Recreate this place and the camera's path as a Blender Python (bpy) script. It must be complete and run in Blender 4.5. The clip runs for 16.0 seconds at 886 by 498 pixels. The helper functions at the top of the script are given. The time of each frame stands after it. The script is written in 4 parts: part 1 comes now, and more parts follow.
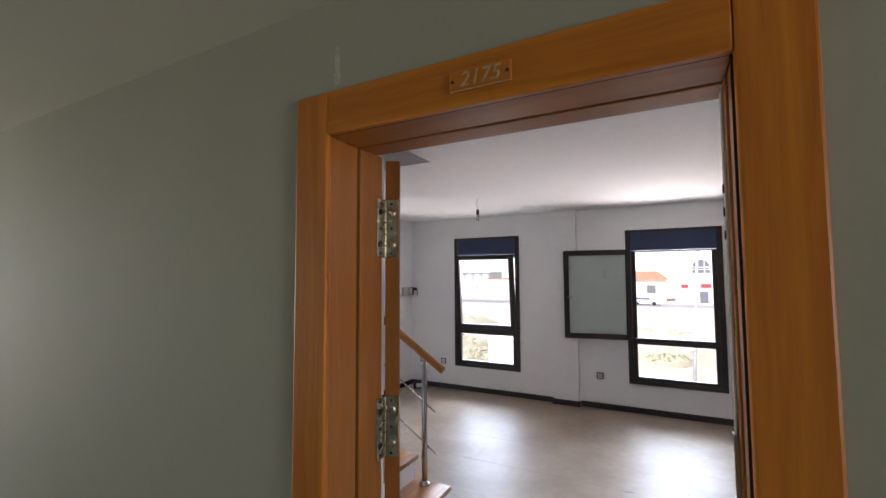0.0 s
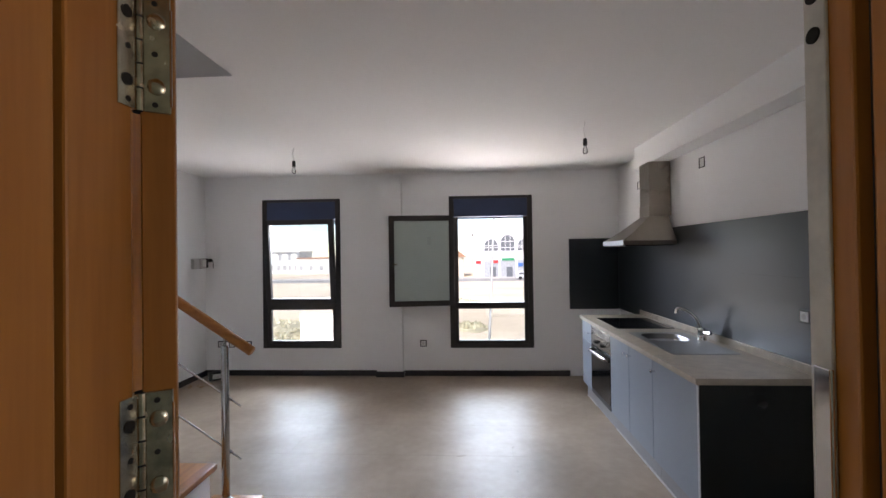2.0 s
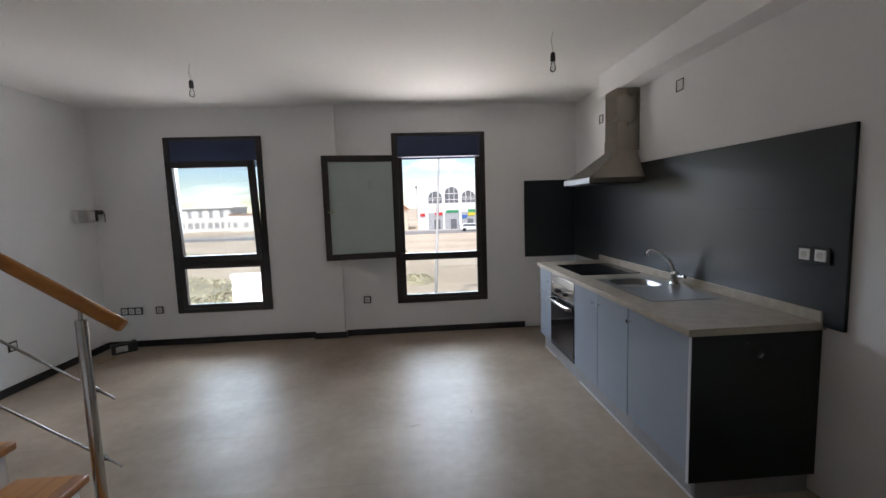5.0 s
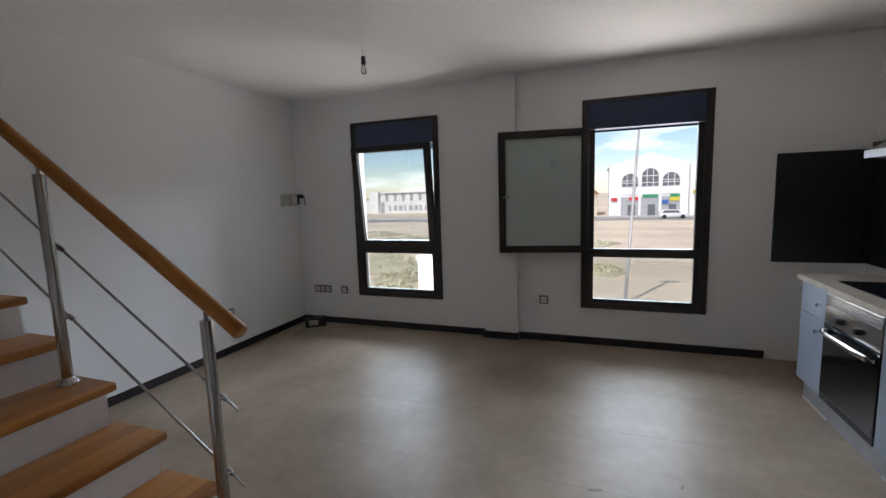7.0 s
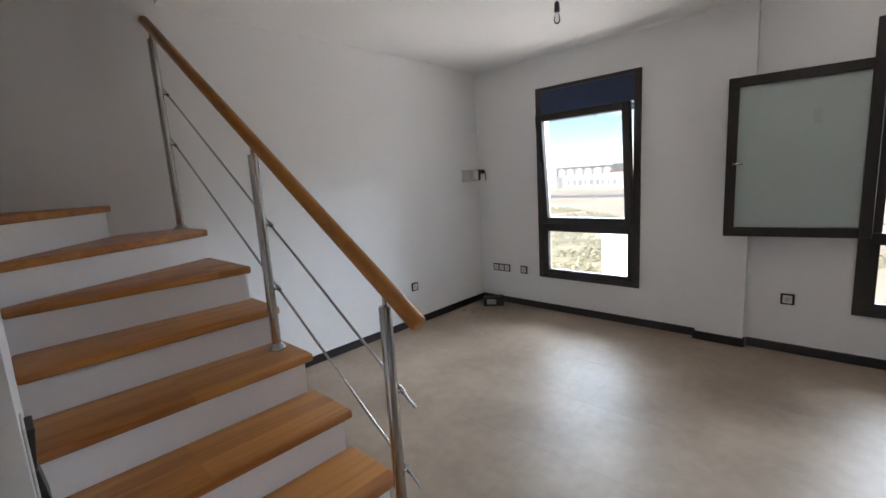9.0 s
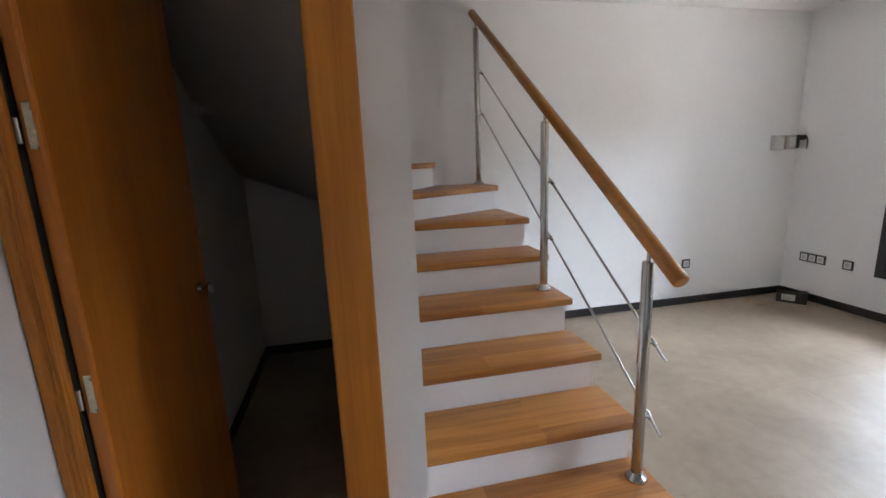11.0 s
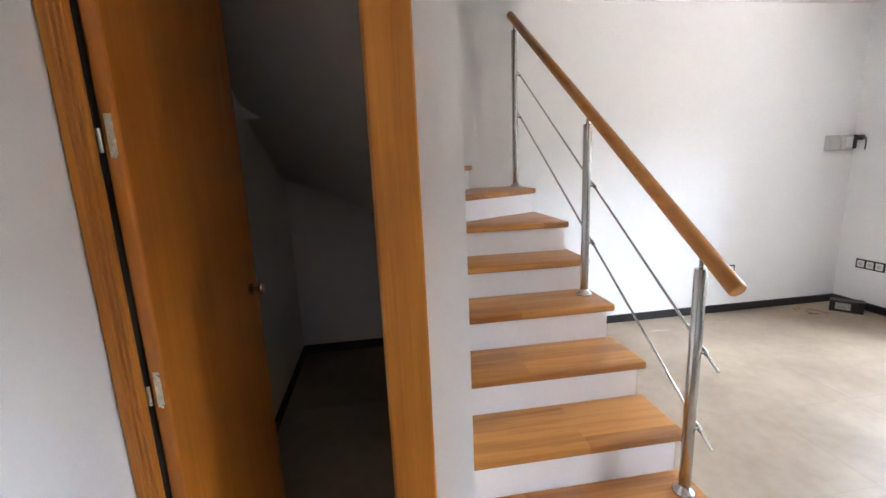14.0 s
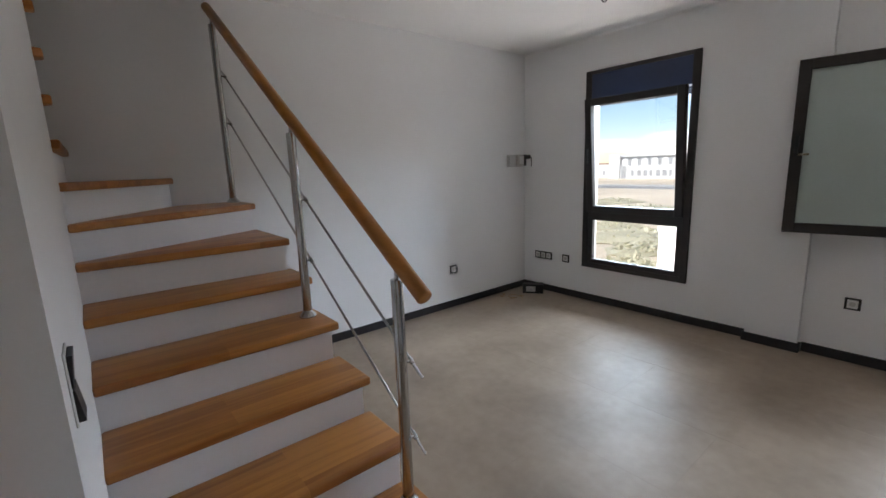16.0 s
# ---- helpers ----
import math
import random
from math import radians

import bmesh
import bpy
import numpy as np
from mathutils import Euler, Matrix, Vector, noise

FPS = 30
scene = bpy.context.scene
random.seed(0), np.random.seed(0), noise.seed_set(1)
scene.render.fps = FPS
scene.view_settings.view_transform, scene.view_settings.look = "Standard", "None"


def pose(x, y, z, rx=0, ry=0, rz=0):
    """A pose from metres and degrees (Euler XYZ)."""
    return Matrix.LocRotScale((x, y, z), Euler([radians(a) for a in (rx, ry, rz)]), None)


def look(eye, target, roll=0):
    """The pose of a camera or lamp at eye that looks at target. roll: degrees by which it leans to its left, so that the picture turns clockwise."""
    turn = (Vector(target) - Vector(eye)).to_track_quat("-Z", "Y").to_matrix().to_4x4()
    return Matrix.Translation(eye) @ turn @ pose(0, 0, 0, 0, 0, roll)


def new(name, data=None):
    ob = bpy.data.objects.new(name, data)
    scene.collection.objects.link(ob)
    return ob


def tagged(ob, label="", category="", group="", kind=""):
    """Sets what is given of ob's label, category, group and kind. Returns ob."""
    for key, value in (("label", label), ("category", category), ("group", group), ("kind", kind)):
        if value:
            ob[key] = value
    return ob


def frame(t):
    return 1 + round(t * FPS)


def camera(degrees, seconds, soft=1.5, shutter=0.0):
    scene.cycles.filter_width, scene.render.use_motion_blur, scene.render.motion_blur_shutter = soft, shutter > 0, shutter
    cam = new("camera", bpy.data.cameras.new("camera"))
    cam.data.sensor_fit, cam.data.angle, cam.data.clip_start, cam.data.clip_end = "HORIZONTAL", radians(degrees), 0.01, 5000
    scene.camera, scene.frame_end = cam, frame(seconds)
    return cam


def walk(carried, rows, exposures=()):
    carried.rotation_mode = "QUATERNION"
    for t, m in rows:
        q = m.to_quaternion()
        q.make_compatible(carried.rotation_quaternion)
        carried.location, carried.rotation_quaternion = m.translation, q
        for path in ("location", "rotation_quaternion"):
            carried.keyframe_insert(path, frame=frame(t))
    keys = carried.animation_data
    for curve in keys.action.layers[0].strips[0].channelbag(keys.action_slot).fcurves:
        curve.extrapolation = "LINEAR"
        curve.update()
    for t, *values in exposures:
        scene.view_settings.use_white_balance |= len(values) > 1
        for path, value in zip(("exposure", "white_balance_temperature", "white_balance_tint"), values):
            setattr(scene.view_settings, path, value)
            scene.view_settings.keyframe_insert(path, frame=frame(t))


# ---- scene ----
cam = camera(91.6, 16.0)
PATH = [
    (0, (0.603, 0.779, 1.765), (-0.332, 2.543, 1.888), -0.3),
    (0.5, (0.563, 0.901, 1.746), (-0.314, 2.693, 1.889), -0.1),
    (1, (0.433, 1.004, 1.69), (-0.241, 2.882, 1.816), -0.1),
    (1.5, (0.314, 1.126, 1.652), (-0.004, 3.099, 1.721), -0.6),
    (2, (0.305, 1.259, 1.601), (0.193, 3.256, 1.621), -0.8),
    (2.5, (0.319, 1.36, 1.592), (0.346, 3.359, 1.542), -1.2),
    (3, (0.27, 1.414, 1.585), (0.444, 3.403, 1.477), -1.3),
    (5.5, (0.272, 2.013, 1.501), (0.381, 3.998, 1.285), -2.4),
    (6, (0.25, 2.211, 1.508), (0.18, 4.196, 1.277), -2.7),
    (6.5, (0.235, 2.375, 1.515), (-0.068, 4.336, 1.268), -3.1),
    (7, (0.249, 2.531, 1.511), (-0.437, 4.392, 1.263), -1.8),
    (7.5, (0.206, 2.644, 1.506), (-0.729, 4.393, 1.245), -2.7),
    (8, (0.104, 2.719, 1.516), (-0.927, 4.411, 1.239), -3.0),
    (8.5, (0.013, 2.762, 1.491), (-1.165, 4.35, 1.195), -3.1),
    (9, (0.01, 2.798, 1.493), (-1.351, 4.228, 1.172), -3.5),
    (9.5, (0.081, 2.833, 1.491), (-1.509, 3.999, 1.155), -2.4),
    (10, (0.146, 2.816, 1.472), (-1.622, 3.678, 1.106), -2.2),
    (12.5, (0.262, 2.379, 1.475), (-1.687, 2.555, 1.059), -2.1),
    (13, (0.264, 2.394, 1.477), (-1.682, 2.6, 1.063), -2.3),
    (13.5, (0.238, 2.468, 1.493), (-1.709, 2.682, 1.088), -2.6),
    (14, (0.21, 2.573, 1.487), (-1.731, 2.851, 1.094), -2.5),
    (14.5, (0.204, 2.667, 1.483), (-1.697, 3.154, 1.098), -2.4),
    (15, (0.207, 2.737, 1.475), (-1.634, 3.423, 1.101), -2.1),
    (15.5, (0.198, 2.813, 1.466), (-1.52, 3.769, 1.096), -1.9),
    (16, (0.14, 2.868, 1.466), (-1.383, 4.109, 1.093), -2.0),
]
walk(cam, [(t, look(eye, target, roll)) for t, eye, target, roll in PATH], [(0, 1.6, 6350, 22), (1, 1.5, 6250, 19), (2, 1.32, 6450, 19), (3, 1.25, 6450, 16), (5.5, 0.72, 6420, 15), (6.5, 0.54, 6450, 15), (8, 0.8, 6420, 16), (9.5, 1.5, 6450, 15), (10.2, 1.5, 6450, 16), (12.4, 2.9, 6480, 16), (13.4, 2.85, 6480, 16), (14.1, 2.68, 6480, 16), (14.6, 2.1, 6480, 16), (15, 1.28, 6400, 17), (16, 1.1, 6400, 15)])

# ---- world, sun, exposure ----
GROUND_Z = -3.4
SUN_EL, SUN_AZ = radians(52), radians(200)
world = bpy.data.worlds.new("world")
scene.world = world
world.use_nodes = True
wt = world.node_tree
wt.nodes.clear()
w_out = wt.nodes.new("ShaderNodeOutputWorld")
w_bg = wt.nodes.new("ShaderNodeBackground")
w_sky = wt.nodes.new("ShaderNodeTexSky")
w_sky.sky_type = "NISHITA"
w_sky.sun_disc = False
w_sky.sun_elevation = SUN_EL
w_sky.sun_rotation = SUN_AZ
w_sky.dust_density = 0.05
w_sky.ozone_density = 3.5
w_bg.inputs["Strength"].default_value = 0.09
w_tc = wt.nodes.new("ShaderNodeTexCoord")
w_map = wt.nodes.new("ShaderNodeMapping")
w_map.inputs["Scale"].default_value = (1.6, 1.6, 6.0)
w_noise = wt.nodes.new("ShaderNodeTexNoise")
w_noise.inputs["Scale"].default_value = 2.6
w_noise.inputs["Detail"].default_value = 7
w_ramp = wt.nodes.new("ShaderNodeValToRGB")
w_ramp.color_ramp.elements[0].position = 0.52
w_ramp.color_ramp.elements[1].position = 0.86
w_mix = wt.nodes.new("ShaderNodeMix")
w_mix.data_type = "RGBA"
w_mix.inputs[7].default_value = (20.0, 21.0, 22.2, 1)
wt.links.new(w_tc.outputs["Generated"], w_map.inputs["Vector"])
wt.links.new(w_map.outputs["Vector"], w_noise.inputs["Vector"])
wt.links.new(w_noise.outputs["Fac"], w_ramp.inputs["Fac"])
wt.links.new(w_ramp.outputs["Color"], w_mix.inputs[0])
wt.links.new(w_sky.outputs["Color"], w_mix.inputs[6])
wt.links.new(w_mix.outputs[2], w_bg.inputs["Color"])
wt.links.new(w_bg.outputs["Background"], w_out.inputs["Surface"])

sun_data = bpy.data.lights.new("sun", "SUN")
sun_data.energy = 2.8
sun_data.angle = radians(0.5)
sun_data.color = (1.0, 0.95, 0.88)
sun = new("sun", sun_data)
sun.matrix_world = look((-14, -38, 52), (0, 0, 0))


def daylight(name, at, target, sx, sy, watts, colour):
    """Area lamp outside an opening, standing in for sky, sunlit sand or added fill."""
    d = bpy.data.lights.new(name, "AREA")
    d.shape, d.size, d.size_y, d.energy, d.color = "RECTANGLE", sx, sy, watts, colour
    o = new(name, d)
    o.matrix_world = look(at, target)
    return o


daylight("sky_light", (-3.0, 17.0, 7.3), (-3.0, 6.9, 7.3), 19.0, 7.8, 5500, (0.74, 0.87, 1.0))
daylight("sand_light", (-7.5, 13.4, GROUND_Z + 0.1), (-7.5, 13.4, 20.0), 30.0, 11.6, 6300, (1.0, 0.965, 0.92))
daylight("corridor_sky", (-8.5, 0.45, 1.4), (0, 0.6, 1.6), 1.9, 1.9, 35, (0.98, 1.0, 0.90))
# Unseen fill lamp, added to brighten the right casing and the wall there.
daylight("corridor_fill_east", (6.0, 0.1, 1.5), (0, 0.8, 1.6), 1.6, 1.6, 34, (1.0, 0.94, 0.84))

# ---- materials ----


def material(name, base, rough=0.5, metal=0.0, var=0.06, scale=3.0, fine=60.0, bump=0.02, stretch=(1, 1, 1), spec=0.5, rough_var=0.08, coat=0.0, tint=None, whole=False):
    """Noise at two scales on colour, roughness and relief; object coordinates are metres."""
    m = bpy.data.materials.new(name)
    m.use_nodes = True
    nt = m.node_tree
    b = nt.nodes["Principled BSDF"]
    b.inputs["Metallic"].default_value = metal
    b.inputs["Specular IOR Level"].default_value = spec
    b.inputs["Coat Weight"].default_value = coat
    tc = nt.nodes.new("ShaderNodeTexCoord")
    mp = nt.nodes.new("ShaderNodeMapping")
    mp.inputs["Scale"].default_value = stretch
    oi = nt.nodes.new("ShaderNodeObjectInfo")
    off = nt.nodes.new("ShaderNodeVectorMath")
    off.operation = "SCALE"
    off.inputs[0].default_value = (31.0, 17.0, 23.0)
    nt.links.new(oi.outputs["Random"], off.inputs["Scale"])
    va = nt.nodes.new("ShaderNodeVectorMath")
    nt.links.new(tc.outputs["Object"], va.inputs[0])
    nt.links.new(off.outputs[0], va.inputs[1])
    nt.links.new(va.outputs[0], mp.inputs["Vector"])
    if whole:
        geo = nt.nodes.new("ShaderNodeNewGeometry")
        nt.links.new(geo.outputs["Position"], mp.inputs["Vector"])
    n1 = nt.nodes.new("ShaderNodeTexNoise")
    n1.inputs["Scale"].default_value = scale
    n1.inputs["Detail"].default_value = 5
    n2 = nt.nodes.new("ShaderNodeTexNoise")
    n2.inputs["Scale"].default_value = fine
    n2.inputs["Detail"].default_value = 3
    for n in (n1, n2):
        nt.links.new(mp.outputs["Vector"], n.inputs["Vector"])
    add = nt.nodes.new("ShaderNodeMath")
    add.operation = "MULTIPLY_ADD"
    add.inputs[1].default_value = 0.35
    nt.links.new(n2.outputs["Fac"], add.inputs[0])
    nt.links.new(n1.outputs["Fac"], add.inputs[2])
    dark = tuple(max(0, c * (1 - 2.2 * var)) for c in base)
    light = tuple(min(1, c * (1 + 2.2 * var)) for c in (tint or base))
    fr = nt.nodes.new("ShaderNodeMapRange")
    fr.interpolation_type = "SMOOTHSTEP"
    fr.inputs[1].default_value, fr.inputs[2].default_value = 0.3, 1.05
    nt.links.new(add.outputs[0], fr.inputs[0])
    rg = nt.nodes.new("ShaderNodeMix")
    rg.data_type = "RGBA"
    rg.inputs[6].default_value, rg.inputs[7].default_value = (*dark, 1), (*light, 1)
    nt.links.new(fr.outputs[0], rg.inputs[0])
    nt.links.new(rg.outputs[2], b.inputs["Base Color"])
    mr = nt.nodes.new("ShaderNodeMapRange")
    mr.inputs[3].default_value = max(0.02, rough - rough_var)
    mr.inputs[4].default_value = min(1, rough + rough_var)
    nt.links.new(n1.outputs["Fac"], mr.inputs[0])
    nt.links.new(mr.outputs[0], b.inputs["Roughness"])
    if bump:
        bp = nt.nodes.new("ShaderNodeBump")
        bp.inputs["Strength"].default_value = bump * 5
        bp.inputs["Distance"].default_value = 0.002
        nt.links.new(add.outputs[0], bp.inputs["Height"])
        nt.links.new(bp.outputs["Normal"], b.inputs["Normal"])
    return m


def wood(name, c0, c1, axis, rough=0.4, coat=0.15, stave=0.0):
    """Straight-grained wood: growth bands drawn out along one axis, pores, and staves where it is glued up."""
    m = bpy.data.materials.new(name)
    m.use_nodes = True
    nt = m.node_tree
    b = nt.nodes["Principled BSDF"]
    b.inputs["Roughness"].default_value = rough
    b.inputs["Coat Weight"].default_value = coat
    b.inputs["Coat Roughness"].default_value = 0.25
    tc = nt.nodes.new("ShaderNodeTexCoord")
    mp = nt.nodes.new("ShaderNodeMapping")
    mp.inputs["Scale"].default_value = tuple(1.2 if i == axis else 22.0 for i in range(3))
    oi = nt.nodes.new("ShaderNodeObjectInfo")
    off = nt.nodes.new("ShaderNodeVectorMath")
    off.operation = "SCALE"
    off.inputs[0].default_value = (7.3, 5.1, 9.7)
    nt.links.new(oi.outputs["Random"], off.inputs["Scale"])
    va = nt.nodes.new("ShaderNodeVectorMath")
    nt.links.new(tc.outputs["Object"], va.inputs[0])
    nt.links.new(off.outputs[0], va.inputs[1])
    nt.links.new(va.outputs[0], mp.inputs["Vector"])
    n1 = nt.nodes.new("ShaderNodeTexNoise")
    n1.inputs["Scale"].default_value = 1.0
    n1.inputs["Detail"].default_value = 6
    n1.inputs["Distortion"].default_value = 0.8
    n2 = nt.nodes.new("ShaderNodeTexNoise")
    n2.inputs["Scale"].default_value = 6.0
    n2.inputs["Detail"].default_value = 4
    nt.links.new(mp.outputs["Vector"], n1.inputs["Vector"])
    nt.links.new(mp.outputs["Vector"], n2.inputs["Vector"])
    mx = nt.nodes.new("ShaderNodeMath")
    mx.operation = "MULTIPLY_ADD"
    mx.inputs[1].default_value = 0.3
    nt.links.new(n2.outputs["Fac"], mx.inputs[0])
    nt.links.new(n1.outputs["Fac"], mx.inputs[2])
    src = mx.outputs[0]
    if stave:
        m2 = nt.nodes.new("ShaderNodeMapping")
        m2.inputs["Scale"].default_value = (1 / stave, 1.6, 0.01)
        nt.links.new(va.outputs[0], m2.inputs["Vector"])
        sx = nt.nodes.new("ShaderNodeVectorMath")
        sx.operation = "FLOOR"
        nt.links.new(m2.outputs["Vector"], sx.inputs[0])
        wn = nt.nodes.new("ShaderNodeTexWhiteNoise")
        nt.links.new(sx.outputs[0], wn.inputs["Vector"])
        m3 = nt.nodes.new("ShaderNodeMath")
        m3.operation = "MULTIPLY_ADD"
        m3.inputs[1].default_value = 0.34
        nt.links.new(wn.outputs["Value"], m3.inputs[0])
        nt.links.new(src, m3.inputs[2])
        src = m3.outputs[0]
    rg = nt.nodes.new("ShaderNodeValToRGB")
    rg.color_ramp.elements[0].position, rg.color_ramp.elements[1].position = 0.4, (1.08 if stave else 0.85)
    rg.color_ramp.elements[0].color, rg.color_ramp.elements[1].color = (*c0, 1), (*c1, 1)
    nt.links.new(src, rg.inputs["Fac"])
    nt.links.new(rg.outputs["Color"], b.inputs["Base Color"])
    bp = nt.nodes.new("ShaderNodeBump")
    bp.inputs["Strength"].default_value = 0.12
    bp.inputs["Distance"].default_value = 0.001
    nt.links.new(mx.outputs[0], bp.inputs["Height"])
    nt.links.new(bp.outputs["Normal"], b.inputs["Normal"])
    return m


def glass(name, tint, gloss=0.08, rough=0.0):
    m = bpy.data.materials.new(name)
    m.use_nodes = True
    nt = m.node_tree
    nt.nodes.clear()
    o = nt.nodes.new("ShaderNodeOutputMaterial")
    t = nt.nodes.new("ShaderNodeBsdfTransparent")
    t.inputs["Color"].default_value = (*tint, 1)
    g = nt.nodes.new("ShaderNodeBsdfGlossy")
    g.inputs["Roughness"].default_value = rough
    f = nt.nodes.new("ShaderNodeFresnel")
    f.inputs["IOR"].default_value = 1.5
    ad = nt.nodes.new("ShaderNodeMath")
    ad.inputs[1].default_value = gloss
    nt.links.new(f.outputs[0], ad.inputs[0])
    x = nt.nodes.new("ShaderNodeMixShader")
    nt.links.new(ad.outputs[0], x.inputs[0])
    nt.links.new(t.outputs[0], x.inputs[1])
    nt.links.new(g.outputs[0], x.inputs[2])
    nt.links.new(x.outputs[0], o.inputs["Surface"])
    return m


M_WALL = material("wall_paint", (0.85, 0.85, 0.845), 0.75, var=0.012, scale=1.1, fine=90, bump=0.03, spec=0.25)
M_CEIL = material("ceiling_paint", (0.84, 0.835, 0.82), 0.85, var=0.012, scale=0.8, fine=70, bump=0.02, spec=0.2)
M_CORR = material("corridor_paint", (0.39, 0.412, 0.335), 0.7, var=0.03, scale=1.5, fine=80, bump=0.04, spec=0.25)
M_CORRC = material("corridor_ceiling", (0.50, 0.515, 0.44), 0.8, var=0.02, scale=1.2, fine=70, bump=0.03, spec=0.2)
M_TILE = material("floor_tile", (0.315, 0.245, 0.182), 0.42, var=0.075, scale=1.7, fine=14, bump=0.0, tint=(0.352, 0.28, 0.21), rough_var=0.03, spec=0.19, whole=True)
M_GROUT = material("grout", (0.31, 0.245, 0.185), 0.7, var=0.06)
M_SKIRT = material("skirting_dark", (0.022, 0.02, 0.022), 0.4, var=0.12, scale=8)
M_ALU = material("window_aluminium", (0.022, 0.017, 0.015), 0.42, var=0.1, scale=10, bump=0.01)
# Dark anodised metal; the navy that light gives it is painted in.
M_BLUE = material("shutter_box_lit_blue", (0.023, 0.038, 0.09), 0.45, var=0.08, scale=5, bump=0.01)
M_SLAT = material("shutter_slat", (0.05, 0.06, 0.09), 0.5, var=0.1)
M_GLASS = glass("clear_glass", (0.96, 0.98, 0.97))
M_SASHGLASS = material("frosted_glass", (0.44, 0.51, 0.475), 0.22, var=0.02, scale=2, bump=0, spec=0.5)
M_PANEMARK = material("pane_mark_grey", (0.36, 0.42, 0.395), 0.4, var=0.03, bump=0)
M_OAK_Y = wood("stair_oak", (0.23, 0.068, 0.010), (0.52, 0.225, 0.052), 1, 0.4, 0.08, stave=0.055)
M_RAIL = wood("handrail_oak", (0.36, 0.13, 0.019), (0.49, 0.20, 0.036), 0, 0.35, 0.12)
M_DOOR_Z = wood("door_oak", (0.40, 0.120, 0.008), (0.61, 0.228, 0.021), 2, 0.4, 0.08)
M_DOOR_X = wood("door_oak_cross", (0.40, 0.120, 0.008), (0.61, 0.228, 0.021), 0, 0.4, 0.08)
M_DOOR_Y = wood("door_oak_head", (0.40, 0.120, 0.008), (0.61, 0.228, 0.021), 1, 0.4, 0.08)
M_JAMB = wood("jamb_wood", (0.35, 0.125, 0.020), (0.47, 0.19, 0.036), 2, 0.42, 0.06)
M_JAMB_X = wood("jamb_wood_cross", (0.35, 0.125, 0.020), (0.47, 0.19, 0.036), 0, 0.45, 0.05)
M_LEAF = wood("closet_leaf", (0.43, 0.128, 0.010), (0.55, 0.185, 0.019), 2, 0.36, 0.12)
M_STEEL = material("brushed_steel", (0.47, 0.455, 0.435), 0.21, 1.0, var=0.05, scale=4, fine=120, bump=0.004, stretch=(1, 1, 0.15))
M_HOOD = material("hood_steel", (0.32, 0.285, 0.24), 0.29, 1.0, var=0.05, scale=3, fine=140, bump=0.004, stretch=(1, 0.1, 1))
M_SINK = material("sink_steel", (0.36, 0.36, 0.35), 0.4, 1.0, var=0.04, scale=5, fine=120, bump=0.003)
M_CHROME = material("chrome", (0.75, 0.75, 0.75), 0.1, 1.0, var=0.02, bump=0)
M_HINGE = material("hinge_brass_steel", (0.62, 0.57, 0.45), 0.25, 1.0, var=0.15, scale=30, bump=0.01)
M_SMEAR = material("old_plaster", (0.52, 0.53, 0.46), 0.8, var=0.08, scale=40)
M_DIGIT = material("worn_digits", (0.50, 0.38, 0.24), 0.5, var=0.15, scale=60)
# Near-black painted in as shade inside holes, grooves and gaps; also dark screws.
M_HOLE = material("recess_shade_black", (0.015, 0.012, 0.01), 0.7, var=0.1)
M_STRIKE = material("zinc_plate", (0.64, 0.62, 0.57), 0.5, 0.2, var=0.08, scale=12)
M_WORK = material("worktop_stone", (0.41, 0.355, 0.275), 0.42, var=0.05, scale=14, fine=160, bump=0.004, tint=(0.46, 0.405, 0.32))
M_CAB = material("cabinet_laminate", (0.265, 0.305, 0.355), 0.42, var=0.02, scale=3, bump=0.004)
M_EDGE = material("cabinet_edge", (0.62, 0.64, 0.66), 0.4, 0.4, var=0.03)
M_BLACK = material("end_panel_black", (0.008, 0.012, 0.013), 0.3, var=0.1, scale=4, bump=0.004)
M_SPLASH = material("splash_panel", (0.009, 0.014, 0.019), 0.31, var=0.1, scale=1.2, fine=50, bump=0.0, rough_var=0.03, spec=0.8)
M_PLINTH = material("plinth_grey", (0.30, 0.30, 0.30), 0.4, 0.3, var=0.06, scale=6)
M_BLKGLASS = material("black_glass", (0.008, 0.008, 0.009), 0.07, var=0.05, bump=0)
M_PLASTIC = material("white_plastic", (0.72, 0.72, 0.70), 0.4, var=0.02, bump=0)
M_BLKPL = material("black_plastic", (0.012, 0.012, 0.012), 0.4, var=0.08, bump=0)
M_BOXGREY = material("pale_grey_plastic", (0.55, 0.545, 0.53), 0.35, var=0.03, scale=12)
M_GREYTRIM = material("grey_trim", (0.52, 0.50, 0.48), 0.5, var=0.03)
M_LINING = material("lining_paint", (0.70, 0.69, 0.665), 0.5, var=0.025, scale=6)
M_STAIRWHITE = material("stair_white", (0.84, 0.84, 0.845), 0.6, var=0.015, scale=2, bump=0.02, spec=0.3)
M_LABEL = material("silver_label", (0.5, 0.5, 0.47), 0.4, 0.3, var=0.1, scale=30)
M_DEBRIS = material("debris", (0.35, 0.24, 0.13), 0.8, var=0.2, scale=20)
M_SAND = material("sand", (0.55, 0.445, 0.315), 0.95, var=0.09, scale=0.12, fine=2.0, bump=0.1, tint=(0.60, 0.50, 0.37))
# Asphalt made paler; the blown-out glare is put into its colour.
M_ASPHALT = material("glare_asphalt", (0.25, 0.24, 0.225), 0.9, var=0.1, scale=0.5)
M_PAVE = material("paving", (0.42, 0.40, 0.37), 0.9, var=0.08, scale=0.5)
M_FACADE = material("white_render", (0.78, 0.77, 0.75), 0.85, var=0.03, scale=0.4)
